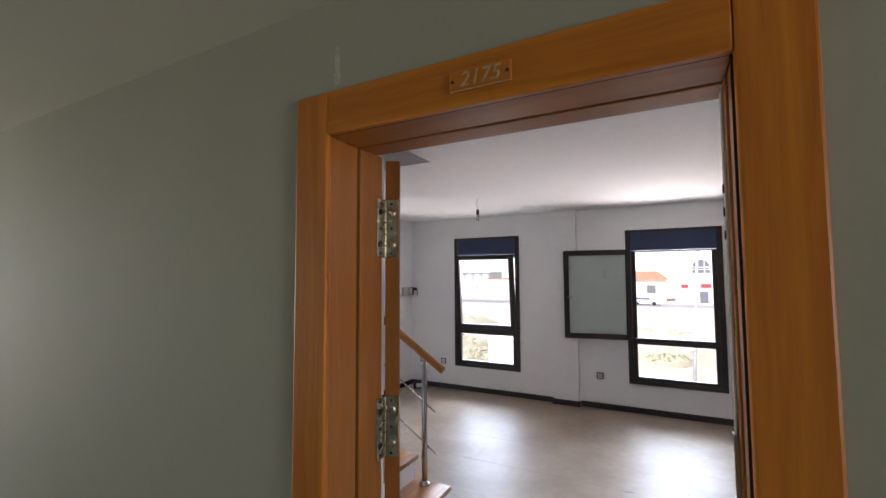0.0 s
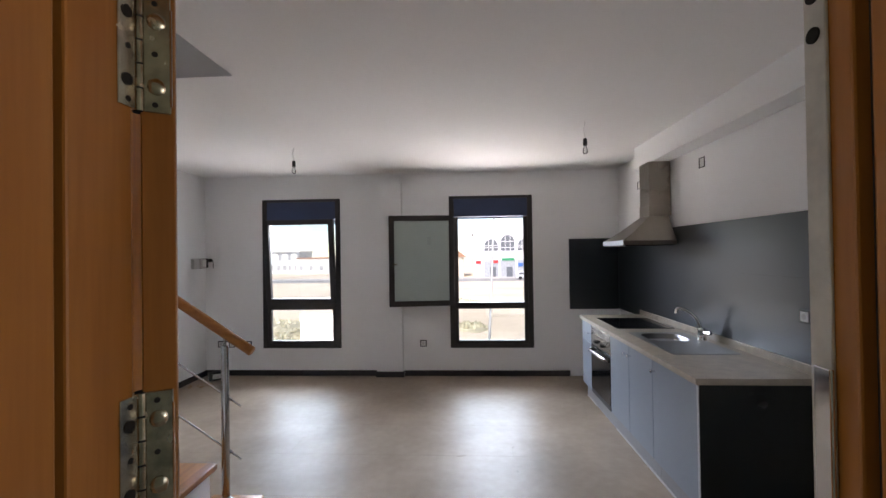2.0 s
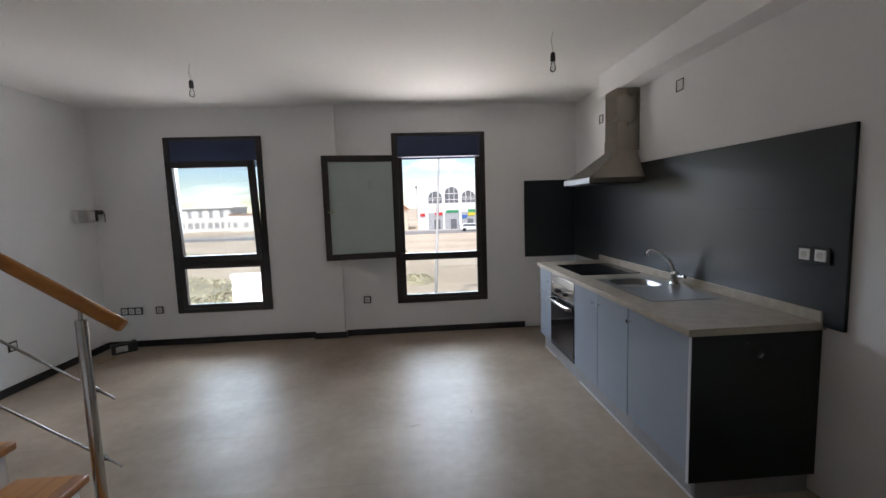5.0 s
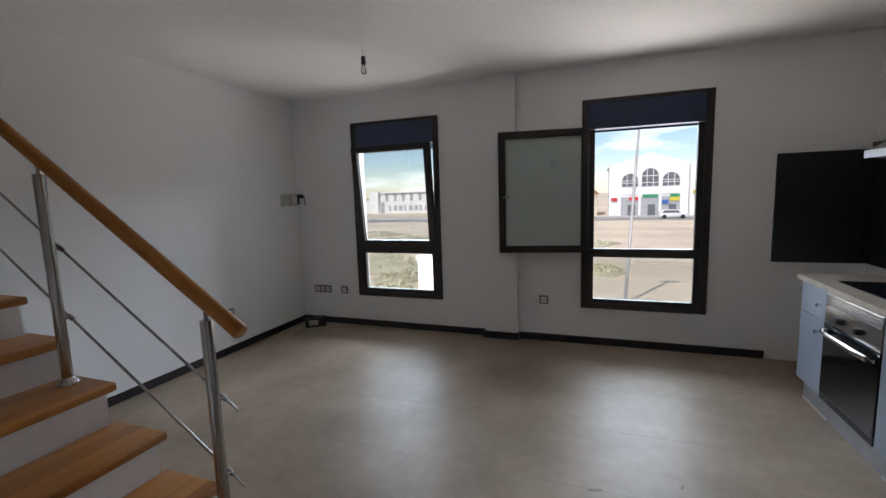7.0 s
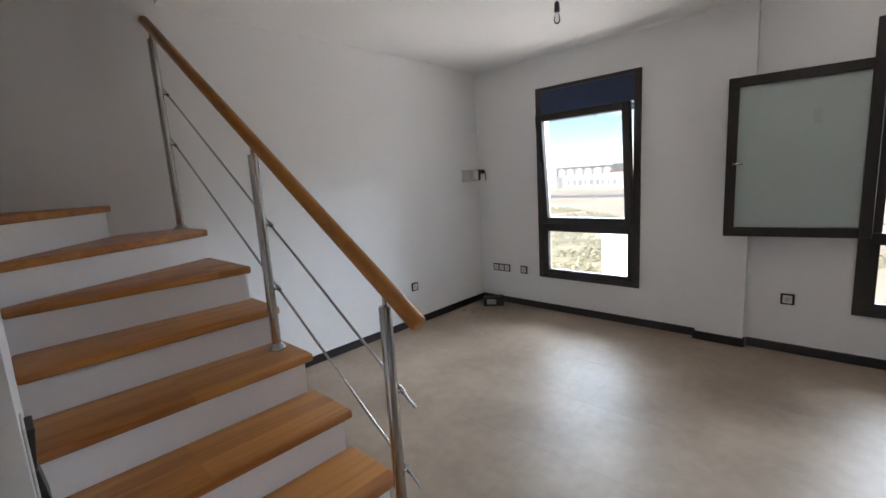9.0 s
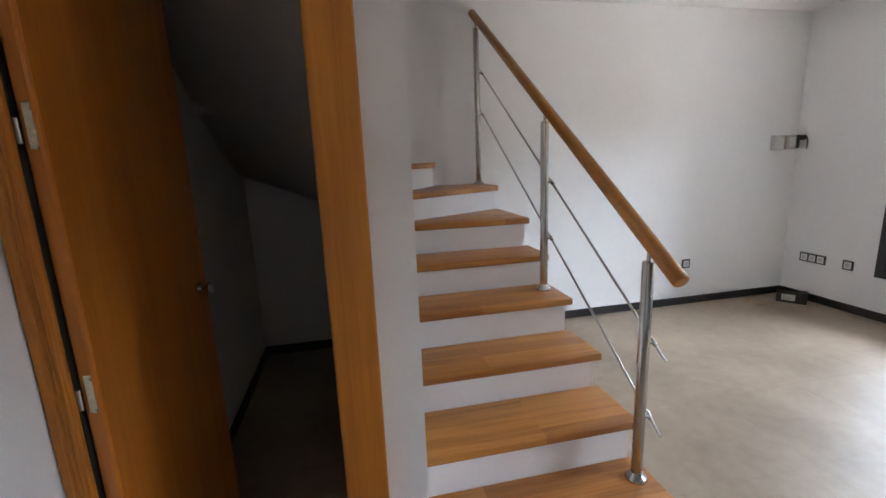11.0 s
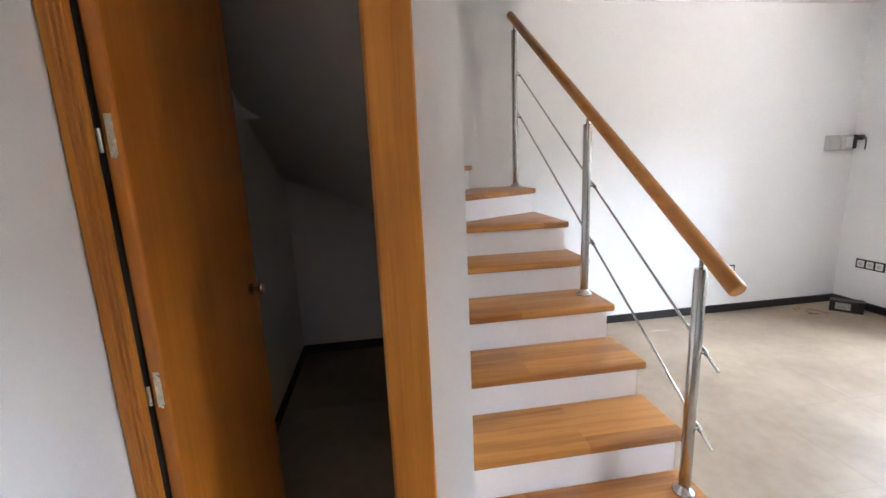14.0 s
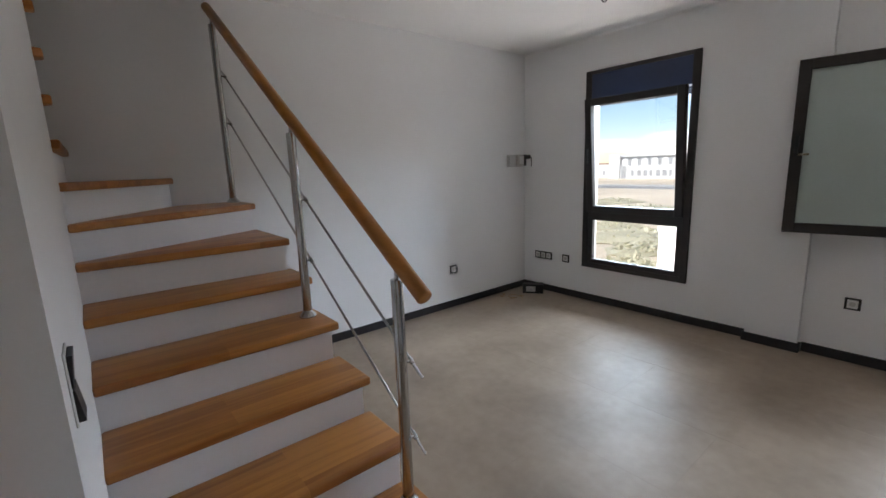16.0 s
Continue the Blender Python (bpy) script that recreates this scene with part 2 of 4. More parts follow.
M_CREAM = material("cream_render", (0.66, 0.58, 0.46), 0.85, var=0.05, scale=0.4)
# Lifted above bare dark glass; distance haze is mixed into the colour.
M_DARKWIN = material("far_window", (0.13, 0.135, 0.145), 0.4, var=0.1, bump=0)
M_ROOFT = material("clay_roof", (0.36, 0.20, 0.12), 0.8, var=0.1, scale=1)
# Paler still from painted-in haze; also used on the loggia back and doors.
M_FARWIN = material("far_window_hazed", (0.38, 0.385, 0.39), 0.3, var=0.1, bump=0)
M_RED = material("red_sign", (0.55, 0.04, 0.04), 0.5, var=0.05)
M_GREEN = material("green_sign", (0.03, 0.28, 0.12), 0.5, var=0.05)
M_YELLOW = material("yellow_awning", (0.6, 0.5, 0.04), 0.6, var=0.05)
M_BLUESIGN = material("blue_sign", (0.05, 0.14, 0.4), 0.5, var=0.05)
M_CAR = material("car_white", (0.75, 0.75, 0.74), 0.25, var=0.01, coat=0.5)
M_TYRE = material("tyre", (0.02, 0.02, 0.02), 0.8)
M_GALV = material("galvanised", (0.22, 0.225, 0.23), 0.6, 0.3, var=0.08, scale=2)
M_MOUND = material("dry_grass_mound", (0.40, 0.36, 0.235), 0.95, var=0.14, scale=0.6, fine=5, bump=0.1)
M_SHRUB = material("shrub_leaf", (0.60, 0.55, 0.38), 0.9, var=0.08, scale=3)

# ---- mesh helpers ----


def box(bm, x0, x1, y0, y1, z0, z1):
    v = [bm.verts.new(p) for p in ((x0, y0, z0), (x1, y0, z0), (x1, y1, z0), (x0, y1, z0), (x0, y0, z1), (x1, y0, z1), (x1, y1, z1), (x0, y1, z1))]
    for f in ((3, 2, 1, 0), (4, 5, 6, 7), (0, 1, 5, 4), (1, 2, 6, 5), (2, 3, 7, 6), (3, 0, 4, 7)):
        bm.faces.new([v[i] for i in f])
    return v


def bx(x0, x1, y0, y1, z0, z1, bev=0.0, seg=2):
    bm = bmesh.new()
    box(bm, x0, x1, y0, y1, z0, z1)
    if bev:
        bevel(bm, bev, seg)
    return bm


def bevel(bm, w, seg=2):
    bmesh.ops.bevel(bm, geom=bm.edges[:], offset=w, segments=seg, profile=0.5, affect="EDGES", clamp_overlap=True)


def prism(bm, pts, z0, z1):
    lo = [bm.verts.new((x, y, z0)) for x, y in pts]
    hi = [bm.verts.new((x, y, z1)) for x, y in pts]
    n = len(pts)
    bm.faces.new(hi)
    bm.faces.new(lo[::-1])
    for i in range(n):
        j = (i + 1) % n
        bm.faces.new((lo[i], lo[j], hi[j], hi[i]))
    bmesh.ops.recalc_face_normals(bm, faces=bm.faces[:])


def cyl(bm, p, q, r, r2=None, n=20):
    p, q = Vector(p), Vector(q)
    d = q - p
    m = Matrix.Translation((p + q) / 2) @ d.to_track_quat("Z", "Y").to_matrix().to_4x4()
    bmesh.ops.create_cone(bm, cap_ends=True, segments=n, radius1=r, radius2=r if r2 is None else r2, depth=d.length, matrix=m)


def cy(p, q, r, r2=None, n=20):
    bm = bmesh.new()
    cyl(bm, p, q, r, r2, n)
    return bm


def ring(bm, x0, x1, z0, z1, y0, y1, w, wb=None, wt_=None):
    """A rectangular frame in the plane of x and z."""
    wb, wt_ = wb or w, wt_ or w
    box(bm, x0, x0 + w, y0, y1, z0, z1)
    box(bm, x1 - w, x1, y0, y1, z0, z1)
    box(bm, x0 + w, x1 - w, y0 + 0.0005, y1, z0, z0 + wb)
    box(bm, x0 + w, x1 - w, y0 + 0.0005, y1, z1 - wt_, z1)


def tube(bm, pts, r, n=12):
    """A round tube along a line of points."""
    rings = []
    for i, p in enumerate(pts):
        p = Vector(p)
        a = Vector(pts[max(i - 1, 0)])
        c = Vector(pts[min(i + 1, len(pts) - 1)])
        q = (c - a).to_track_quat("Z", "Y")
        rings.append([bm.verts.new(p + q @ Vector((r * math.cos(2 * math.pi * k / n), r * math.sin(2 * math.pi * k / n), 0))) for k in range(n)])
    for a, c in zip(rings, rings[1:]):
        best = min(range(n), key=lambda s: (c[s].co - a[0].co).length)
        for k in range(n):
            bm.faces.new((a[k], a[(k + 1) % n], c[(k + 1 + best) % n], c[(k + best) % n]))
    bm.faces.new(rings[0][::-1])
    bm.faces.new(rings[-1])


def lathe(bm, prof, x, y, z, n=20):
    """A turned shape from pairs of radius and height."""
    rows = [[bm.verts.new((x + r * math.cos(2 * math.pi * k / n), y + r * math.sin(2 * math.pi * k / n), z + h)) for k in range(n)] for r, h in prof]
    for a, c in zip(rows, rows[1:]):
        for k in range(n):
            bm.faces.new((a[k], a[(k + 1) % n], c[(k + 1) % n], c[k]))
    bm.faces.new(rows[0][::-1])
    bm.faces.new(rows[-1])


def part(name, bm, mat, parent=None, label="", smooth=False, m=None):
    if m is not None:
        bm.transform(m)
    bmesh.ops.recalc_face_normals(bm, faces=bm.faces[:])
    me = bpy.data.meshes.new(name)
    bm.to_mesh(me)
    bm.free()
    me.materials.append(mat)
    if smooth:
        me.polygons.foreach_set("use_smooth", [True] * len(me.polygons))
        me.set_sharp_from_angle(angle=radians(35))
    ob = new(name, me)
    if parent is not None:
        ob.parent = parent
        if parent.type == "EMPTY":
            ob.matrix_parent_inverse = parent.matrix_basis.inverted()
    if label:
        tagged(ob, label)
    return ob


def thing(name, at, label, category, group="", kind=""):
    e = new(name)
    e.empty_display_size = 0.1
    e.matrix_basis = Matrix.Translation(at)
    return tagged(e, label, category, group, kind)


def structure(name, bm, mat, label, category, smooth=False):
    return tagged(part(name, bm, mat, None, "", smooth), label, category, kind="structure")


# ---- plan ----
XW, XE, YN, YS = -3.23, 2.25, 6.90, 1.885      # room faces
ZC = 2.67                                     # ceiling
YC = 1.62                                     # corridor face of the entrance wall
DX0, DX1, DZ = -0.25, 0.737, 2.20            # entrance opening
YD, YP = 1.833, 1.94                          # wall faces beside the entrance
CX, CY0, CY1 = -0.84, 1.985, 2.575              # closet wall and opening
SY, SW = 2.785, 2.682                         # stair wall faces
RISE, GO, N1 = 0.182, 0.28, -0.90
WX0, WX1, HY = -1.066, XW, 3.73               # stair well in the ceiling
W1 = (-2.432, -1.377)
W2 = (0.073, 1.150)
WZ0, WZ1 = 0.366, 2.345
TOP = 5.2
GROUND = GROUND_Z

# ---- large structure ----
bm = bmesh.new()
for a, c in ((XW - 0.2, W1[0]), (W1[1], W2[0]), (W2[1], XE + 0.2)):
    box(bm, a, c, YN, YN + 0.25, -0.3, 2.97)
for a, c in (W1, W2):
    box(bm, a, c, YN, YN + 0.25, -0.3, WZ0)
    box(bm, a, c, YN, YN + 0.25, WZ1, 2.97)
box(bm, -0.89, -0.55, 6.835, YN + 0.01, 0, ZC)
structure("wall_north", bm, M_WALL, "white painted window wall with a shallow pier", "wall")

structure("wall_west", bx(XW - 0.2, XW, YC, YN, -0.3, TOP), M_WALL, "white painted side wall behind the stairs", "wall")
structure("wall_east", bx(XE, XE + 0.2, YC + 0.1, YN, -0.3, 2.97), M_WALL, "white painted kitchen wall", "wall")

bm = bmesh.new()
box(bm, XW, CX - 0.12, YC + 0.01, YS, -0.3, ZC + 0.3)
box(bm, CX - 0.12, -0.426, YC + 0.01, YP, -0.3, ZC + 0.3)
box(bm, -0.426, -0.27, YC + 0.01, YD, -0.3, ZC + 0.3)
box(bm, 0.80, XE, YC + 0.01, YD, -0.3, ZC + 0.3)
box(bm, -0.27, 0.80, YC + 0.01, YD, 2.26, ZC + 0.3)
box(bm, XW, WX0, YC + 0.01, YS, ZC + 0.3, TOP)
structure("wall_south", bm, M_WALL, "white painted wall round the entrance door", "wall")

bm = bmesh.new()
box(bm, CX - 0.12, CX, YP, CY0, 0, ZC)
box(bm, CX - 0.12, CX, CY1, SY, 0, ZC)
box(bm, CX - 0.12, CX, CY0, CY1, 2.10, ZC)
structure("wall_closet", bm, M_WALL, "white painted partition with the closet door", "wall")
structure("wall_stair", bx(-2.36, CX - 0.12, SW, SY, 0, ZC + 0.3), M_WALL, "white painted wall beside the stairs", "wall")
structure("wall_stair_upper", bx(-2.36, WX0, SW, SY, ZC + 0.3, TOP), M_WALL, "white upper part of the stair wall", "wall")

# ceiling slab with the stair well, and a rounded cove along the window wall
bm = bmesh.new()
box(bm, WX0, XE, YD, SY, ZC, ZC + 0.3)
box(bm, WX0, XE, SY, YN, ZC, ZC + 0.3)
box(bm, XW, WX0, HY, YN, ZC, ZC + 0.3)


def cove(bm, x0, x1, y, r):
    n = 8
    pts = [(y, ZC - r)] + [(y - r + r * math.cos(a), ZC - r + r * math.sin(a)) for a in [math.pi / 2 * k / n for k in range(n + 1)]] + [(y, ZC + 0.01)]
    lo = [bm.verts.new((x0, a, c)) for a, c in pts[1:]]
    hi = [bm.verts.new((x1, a, c)) for a, c in pts[1:]]
    for k in range(len(lo) - 1):
        bm.faces.new((lo[k], hi[k], hi[k + 1], lo[k + 1]))


cove(bm, XW, -0.89, YN, 0.025)
cove(bm, -0.55, XE, YN, 0.025)
cove(bm, -0.89, -0.55, 6.835, 0.025)
structure("ceiling", bm, M_CEIL, "white plaster ceiling with a stair opening", "ceiling", True)
structure("ceiling_upper", bx(XW, WX0, YS, HY, TOP, TOP + 0.2), M_CEIL, "white ceiling over the stair well", "ceiling")
bm = bmesh.new()
box(bm, XW, WX0, HY, HY + 0.12, ZC + 0.3, TOP)
box(bm, WX0, WX0 + 0.12, YS, HY, ZC + 0.3, TOP)
structure("wall_well", bm, M_WALL, "white walls of the upper stair well", "wall")
structure("beam", bx(2.07, XE, YD, 5.88, 2.45, ZC, 0.004, 1), M_WALL, "white plastered beam above the kitchen wall", "beam")

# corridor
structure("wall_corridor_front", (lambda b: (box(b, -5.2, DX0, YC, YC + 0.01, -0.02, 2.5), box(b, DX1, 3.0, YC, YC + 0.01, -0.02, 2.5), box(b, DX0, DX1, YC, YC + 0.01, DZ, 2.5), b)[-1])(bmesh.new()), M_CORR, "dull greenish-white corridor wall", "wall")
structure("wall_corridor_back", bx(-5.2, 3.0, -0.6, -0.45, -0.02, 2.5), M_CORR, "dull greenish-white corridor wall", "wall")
# End wall with an added, unseen opening that lets the fill lamp in.
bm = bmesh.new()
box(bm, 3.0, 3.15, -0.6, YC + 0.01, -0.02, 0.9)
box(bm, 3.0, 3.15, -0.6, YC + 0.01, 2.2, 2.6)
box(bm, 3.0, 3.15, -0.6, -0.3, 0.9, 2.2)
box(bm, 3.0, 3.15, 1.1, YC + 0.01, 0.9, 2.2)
structure("wall_corridor_end", bm, M_CORR, "dull greenish-white corridor end wall with an added, unseen opening", "wall")
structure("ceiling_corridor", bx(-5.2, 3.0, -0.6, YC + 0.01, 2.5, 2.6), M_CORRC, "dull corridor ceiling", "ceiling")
structure("floor_corridor", bx(-5.2, 3.0, -0.6, YC, -0.1, 0.0), M_TILE, "beige tiled corridor floor", "floor")

# ---- windows ----


def window(name, x0, x1, label, slats):
    w = thing(name, (x0, YN, WZ0), label, "window", kind="structure")
    yf, yb = YN - 0.018, YN + 0.05
    bm = bmesh.new()
    ring(bm, x0, x1, WZ0, WZ1, yf, yb, 0.062, 0.05, 0.035)
    bevel(bm, 0.003, 1)
    part("window_frame", bm, M_ALU, w, "dark bronze aluminium frame")
    part("shutter_box", bx(x0 + 0.062, x1 - 0.062, yf + 0.006, yb + 0.12, 2.075, WZ1 - 0.035, 0.004), M_BLUE, w, "dark roller shutter box with the light's blue put into its colour")
    part("crossbar", bx(x0 + 0.062, x1 - 0.062, yf + 0.002, yb, 0.885, 0.955, 0.003, 1), M_ALU, w)
    bm = bmesh.new()
    for k in range(slats):
        box(bm, x0 + 0.07, x1 - 0.07, YN + 0.115, YN + 0.127, 2.075 - 0.02 * (k + 1) + 0.003, 2.075 - 0.02 * k)
    part("shutter", bm, M_SLAT, w, "rolled-up shutter's last slats")
    part("window_sill", bx(x0 - 0.03, x1 + 0.03, YN + 0.06, YN + 0.30, WZ0 - 0.04, WZ0 + 0.02, 0.004), M_FACADE, w)
    # fixed lower light
    bm = bmesh.new()
    ring(bm, x0 + 0.062, x1 - 0.062, WZ0 + 0.05, 0.885, yf + 0.012, yb - 0.005, 0.05, 0.045, 0.012)
    bevel(bm, 0.002, 1)
    sash = part("lower_sash", bm, M_ALU, w)
    pane = part("pane", bx(x0 + 0.1, x1 - 0.1, YN + 0.012, YN + 0.018, WZ0 + 0.085, 0.88), M_GLASS, sash, "clear glass pane")
    pane.visible_shadow = False
    return w


def sash_at(w, width, height, glass_mat, m, handle_side, label, face=1):
    """A casement with its hinge edge at local x = 0 and its foot at z = 0, moved by m."""
    bm = bmesh.new()
    ring(bm, 0, width, 0, height, -0.03, 0.03, 0.068)
    bevel(bm, 0.004, 1)
    s = part("sash", bm, M_ALU, w, label, m=m)
    p = part("pane", bx(0.06, width - 0.06, -0.006, 0.006, 0.06, height - 0.06), glass_mat, s, "glass pane", m=m)
    p.visible_shadow = False
    hx = 0.034 if handle_side == 0 else width - 0.034
    bm = bmesh.new()
    box(bm, hx - 0.012, hx + 0.012, -0.04, -0.03, height * 0.46, height * 0.58)
    box(bm, hx - 0.009, hx + 0.009, -0.062, -0.04, height * 0.55, height * 0.575)
    box(bm, hx - 0.01, hx + 0.01, -0.074, -0.06, height * 0.45, height * 0.58)
    bevel(bm, 0.003, 1)
    bm.transform(Matrix.Diagonal((1, face, 1, 1)))
    part("handle", bm, M_BLKPL, s, "dark window handle", m=m)
    return s


win1 = window("window_1", *W1, "dark aluminium window with its upper sash tilted inward", 3)
sash_at(win1, 0.935, 1.115, M_GLASS, pose(W1[0] + 0.06, YN - 0.005, 0.958, 5.2, 0, 0), 0, "dark sash tilted inward at the top")
win2 = window("window_2", *W2, "dark aluminium window with its upper sash swung open", 1)
bm = bmesh.new()
for z0, z1, x0, x1 in ((0.955, 2.07, W2[0] + 0.062, W2[0] + 0.115), (0.955, 2.07, W2[1] - 0.115, W2[1] - 0.062)):
    box(bm, x0, x1, YN - 0.004, YN + 0.045, z0, z1)
bevel(bm, 0.002, 1)
part("rebate", bm, M_ALU, win2)
open_sash = sash_at(win2, 0.84, 1.165, M_SASHGLASS, pose(0.135, YN - 0.05, 0.925) @ pose(0, 0, 0, 0, 0, 188.5) @ pose(0, 0, 0), 1, "dark sash with greenish glass, swung into the room", -1)
OS = pose(0.135, YN - 0.05, 0.925) @ pose(0, 0, 0, 0, 0, 188.5)
part("catch", bx(0.735, 0.80, 0.032, 0.042, 0.535, 0.55, 0.003, 1), M_HINGE, open_sash, "small brassy catch", m=OS)
part("sticker", bx(0.30, 0.345, 0.0065, 0.0075, 0.79, 0.89, 0.0), M_PANEMARK, open_sash, "faint grey-green rectangular mark on the pane", m=OS)

# ---- skirting ----
bm = bmesh.new()
SH, ST = 0.072, 0.016
for a, c, d, e in ((XW, -0.906, YN - ST, YN), (-0.906, -0.534, 6.835 - ST, 6.835), (-0.534, 1.605, YN - ST, YN), (-0.906, -0.89, 6.835, YN - ST), (-0.55, -0.534, 6.835, YN - ST), (XW, XW + ST, 3.72, YN - ST), (XE - ST, XE, YD, 3.56), (0.9, XE - ST, YD, YD + ST)):
    box(bm, a, c, d, e, 0.0, SH)
for a, c, d, e in ((XW, XW + ST, YS, SW), (XW + ST, CX - 0.12, SW - ST, SW), (XW + ST, CX - 0.12, YS, YS + ST)):
    box(bm, a, c, d, e, 0.0, SH)
bevel(bm, 0.003, 1)
structure("baseboard", bm, M_SKIRT, "black-brown skirting boards along the walls", "baseboard")

# ---- entrance door ----
door = thing("door_1", (0.24, 1.75, 0), "varnished wooden entrance door frame, its leaf folded open", "door", kind="structure")
part("casing", bx(-0.275, -0.168, 1.598, YC, 0, 2.240, 0.006), M_DOOR_Z, door, "orange varnished wood casing")
part("casing", bx(0.704, 0.813, 1.598, YC, 0, 2.240, 0.006), M_DOOR_Z, door, "orange varnished wood casing")
part("casing", bx(-0.1677, 0.7037, 1.599, YC, 2.1285, 2.240, 0.004), M_DOOR_X, door, "orange varnished wood casing")
part("jamb", bx(-0.248, -0.187, YC - 0.01, 1.748, 0, 2.137, 0.004), M_JAMB, door)
part("jamb", bx(-0.248, -0.190, 1.764, 1.872, 0, 2.1375, 0.004), M_JAMB, door)
part("jamb", bx(0.705, 0.735, YC - 0.01, 1.706, 0, 2.137, 0.004), M_JAMB, door)
part("jamb", bx(0.702, 0.735, 1.721, 1.779, 0, 2.137, 0.003), M_JAMB, door)
part("head_jamb", bx(-0.187, 0.705, YC - 0.01, 1.748, 2.135, DZ - 0.002, 0.004), M_JAMB_X, door)
part("head_jamb", bx(-0.248, 0.80, 1.766, 1.850, 2.138, 2.225, 0.003), M_JAMB_X, door)
part("inner_lining", bx(-0.30, -0.2485, YC + 0.02, 1.898, 0, 2.225, 0.003), M_LINING, door, "pale grey inner lining")
part("inner_lining", bx(0.7355, 0.80, YC + 0.02, 1.779, 0, 2.19, 0.003), M_LINING, door, "pale grey inner lining")
part("inner_lining", bx(-0.30, 0.80, YC + 0.02, 1.898, 2.2255, 2.26, 0.003), M_LINING, door, "pale grey inner lining")
# Near-black strips laid in the jamb grooves as their painted shade.
part("seal", bx(-0.24, -0.206, 1.7485, 1.7635, 0, 2.137), M_HOLE, door, "near-black strip painted as shade in the jamb groove")
part("seal", bx(0.718, 0.733, 1.7065, 1.7205, 0, 2.137), M_HOLE, door, "near-black strip painted as shade in the jamb groove")
part("seal", bx(-0.2, 0.69, 1.7485, 1.7655, 2.160, 2.17), M_HOLE, door, "near-black strip painted as shade in the jamb groove")
# Near-black strips draw the shadow line between casing and jamb.
part("shadow_gap", bx(-0.1868, -0.1825, 1.6202, 1.6255, 0, 2.131), M_HOLE, door, "near-black strip painted as the shadow line beside the casing")
part("shadow_gap", bx(0.7005, 0.7048, 1.6202, 1.6255, 0, 2.131), M_HOLE, door, "near-black strip painted as the shadow line beside the casing")
part("shadow_gap", bx(-0.1825, 0.7005, 1.6202, 1.6255, 2.131, 2.1348), M_HOLE, door, "near-black strip painted as the shadow line beside the casing")
strike = part("strike_plate", bx(0.6975, 0.702, 1.749, 1.7785, 0.03, 2.12, 0.001, 1), M_STRIKE, door, "long zinc strike plate with bolt holes")
# Solid near-black discs painted as the shade inside the bolt holes.
for z in (1.93, 1.885, 1.84, 0.62, 0.575, 0.53):
    part("bolt_hole", cy((0.6955, 1.764, z), (0.698, 1.764, z), 0.009), M_HOLE, strike)
part("keeper", bx(0.693, 0.698, 1.746, 1.77, 1.27, 1.47, 0.002), M_CHROME, strike)
part("keeper", bx(0.693, 0.698, 1.746, 1.77, 1.13, 1.25, 0.002), M_CHROME, strike)
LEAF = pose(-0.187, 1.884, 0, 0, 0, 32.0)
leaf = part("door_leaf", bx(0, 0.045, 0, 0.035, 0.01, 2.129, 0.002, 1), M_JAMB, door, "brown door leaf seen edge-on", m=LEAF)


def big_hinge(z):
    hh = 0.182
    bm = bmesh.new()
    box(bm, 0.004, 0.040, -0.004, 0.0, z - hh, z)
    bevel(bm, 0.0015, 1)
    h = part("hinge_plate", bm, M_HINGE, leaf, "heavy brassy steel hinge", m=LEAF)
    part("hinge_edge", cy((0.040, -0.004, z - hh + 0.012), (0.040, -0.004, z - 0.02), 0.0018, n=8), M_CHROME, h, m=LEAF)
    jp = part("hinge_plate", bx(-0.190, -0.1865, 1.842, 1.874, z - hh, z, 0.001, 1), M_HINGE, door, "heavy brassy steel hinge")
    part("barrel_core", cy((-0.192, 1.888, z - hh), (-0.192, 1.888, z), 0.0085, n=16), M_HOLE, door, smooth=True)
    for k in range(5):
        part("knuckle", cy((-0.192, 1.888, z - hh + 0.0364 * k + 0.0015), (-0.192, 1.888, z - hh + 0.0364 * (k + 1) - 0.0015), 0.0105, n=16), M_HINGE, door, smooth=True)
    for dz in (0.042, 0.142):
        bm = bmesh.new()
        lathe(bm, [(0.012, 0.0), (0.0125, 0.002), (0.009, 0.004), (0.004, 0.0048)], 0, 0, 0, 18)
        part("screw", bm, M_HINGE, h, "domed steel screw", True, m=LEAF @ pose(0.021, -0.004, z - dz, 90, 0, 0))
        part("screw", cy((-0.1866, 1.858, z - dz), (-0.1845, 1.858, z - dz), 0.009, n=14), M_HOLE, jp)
    # Screw holes are near-black discs, their inner shade painted on.
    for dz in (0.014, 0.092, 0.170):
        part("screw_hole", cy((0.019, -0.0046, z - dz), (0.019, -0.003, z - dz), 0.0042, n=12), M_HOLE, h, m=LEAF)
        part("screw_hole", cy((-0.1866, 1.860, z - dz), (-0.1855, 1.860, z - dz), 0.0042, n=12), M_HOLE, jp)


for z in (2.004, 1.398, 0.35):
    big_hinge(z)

# number plate over the door
plate = thing("door_number", (0.22, 1.596, 2.245), "small clear plate with carved number 2175 over the door", "sign")
pl = part("plate", bx(0.19, 0.33, 1.592, 1.5975, 2.158, 2.204, 0.002, 1), M_DOOR_X, plate)
for x in (0.198, 0.322):
    part("screw", cy((x, 1.5895, 2.181), (x, 1.592, 2.181), 0.0036, n=12), M_HOLE, pl, "dark screw")
part("plate_edge", bx(0.192, 0.328, 1.5905, 1.592, 2.1585, 2.1605), M_DIGIT, pl, "pale strip along the lower edge")
fc = bpy.data.curves.new("digits", "FONT")
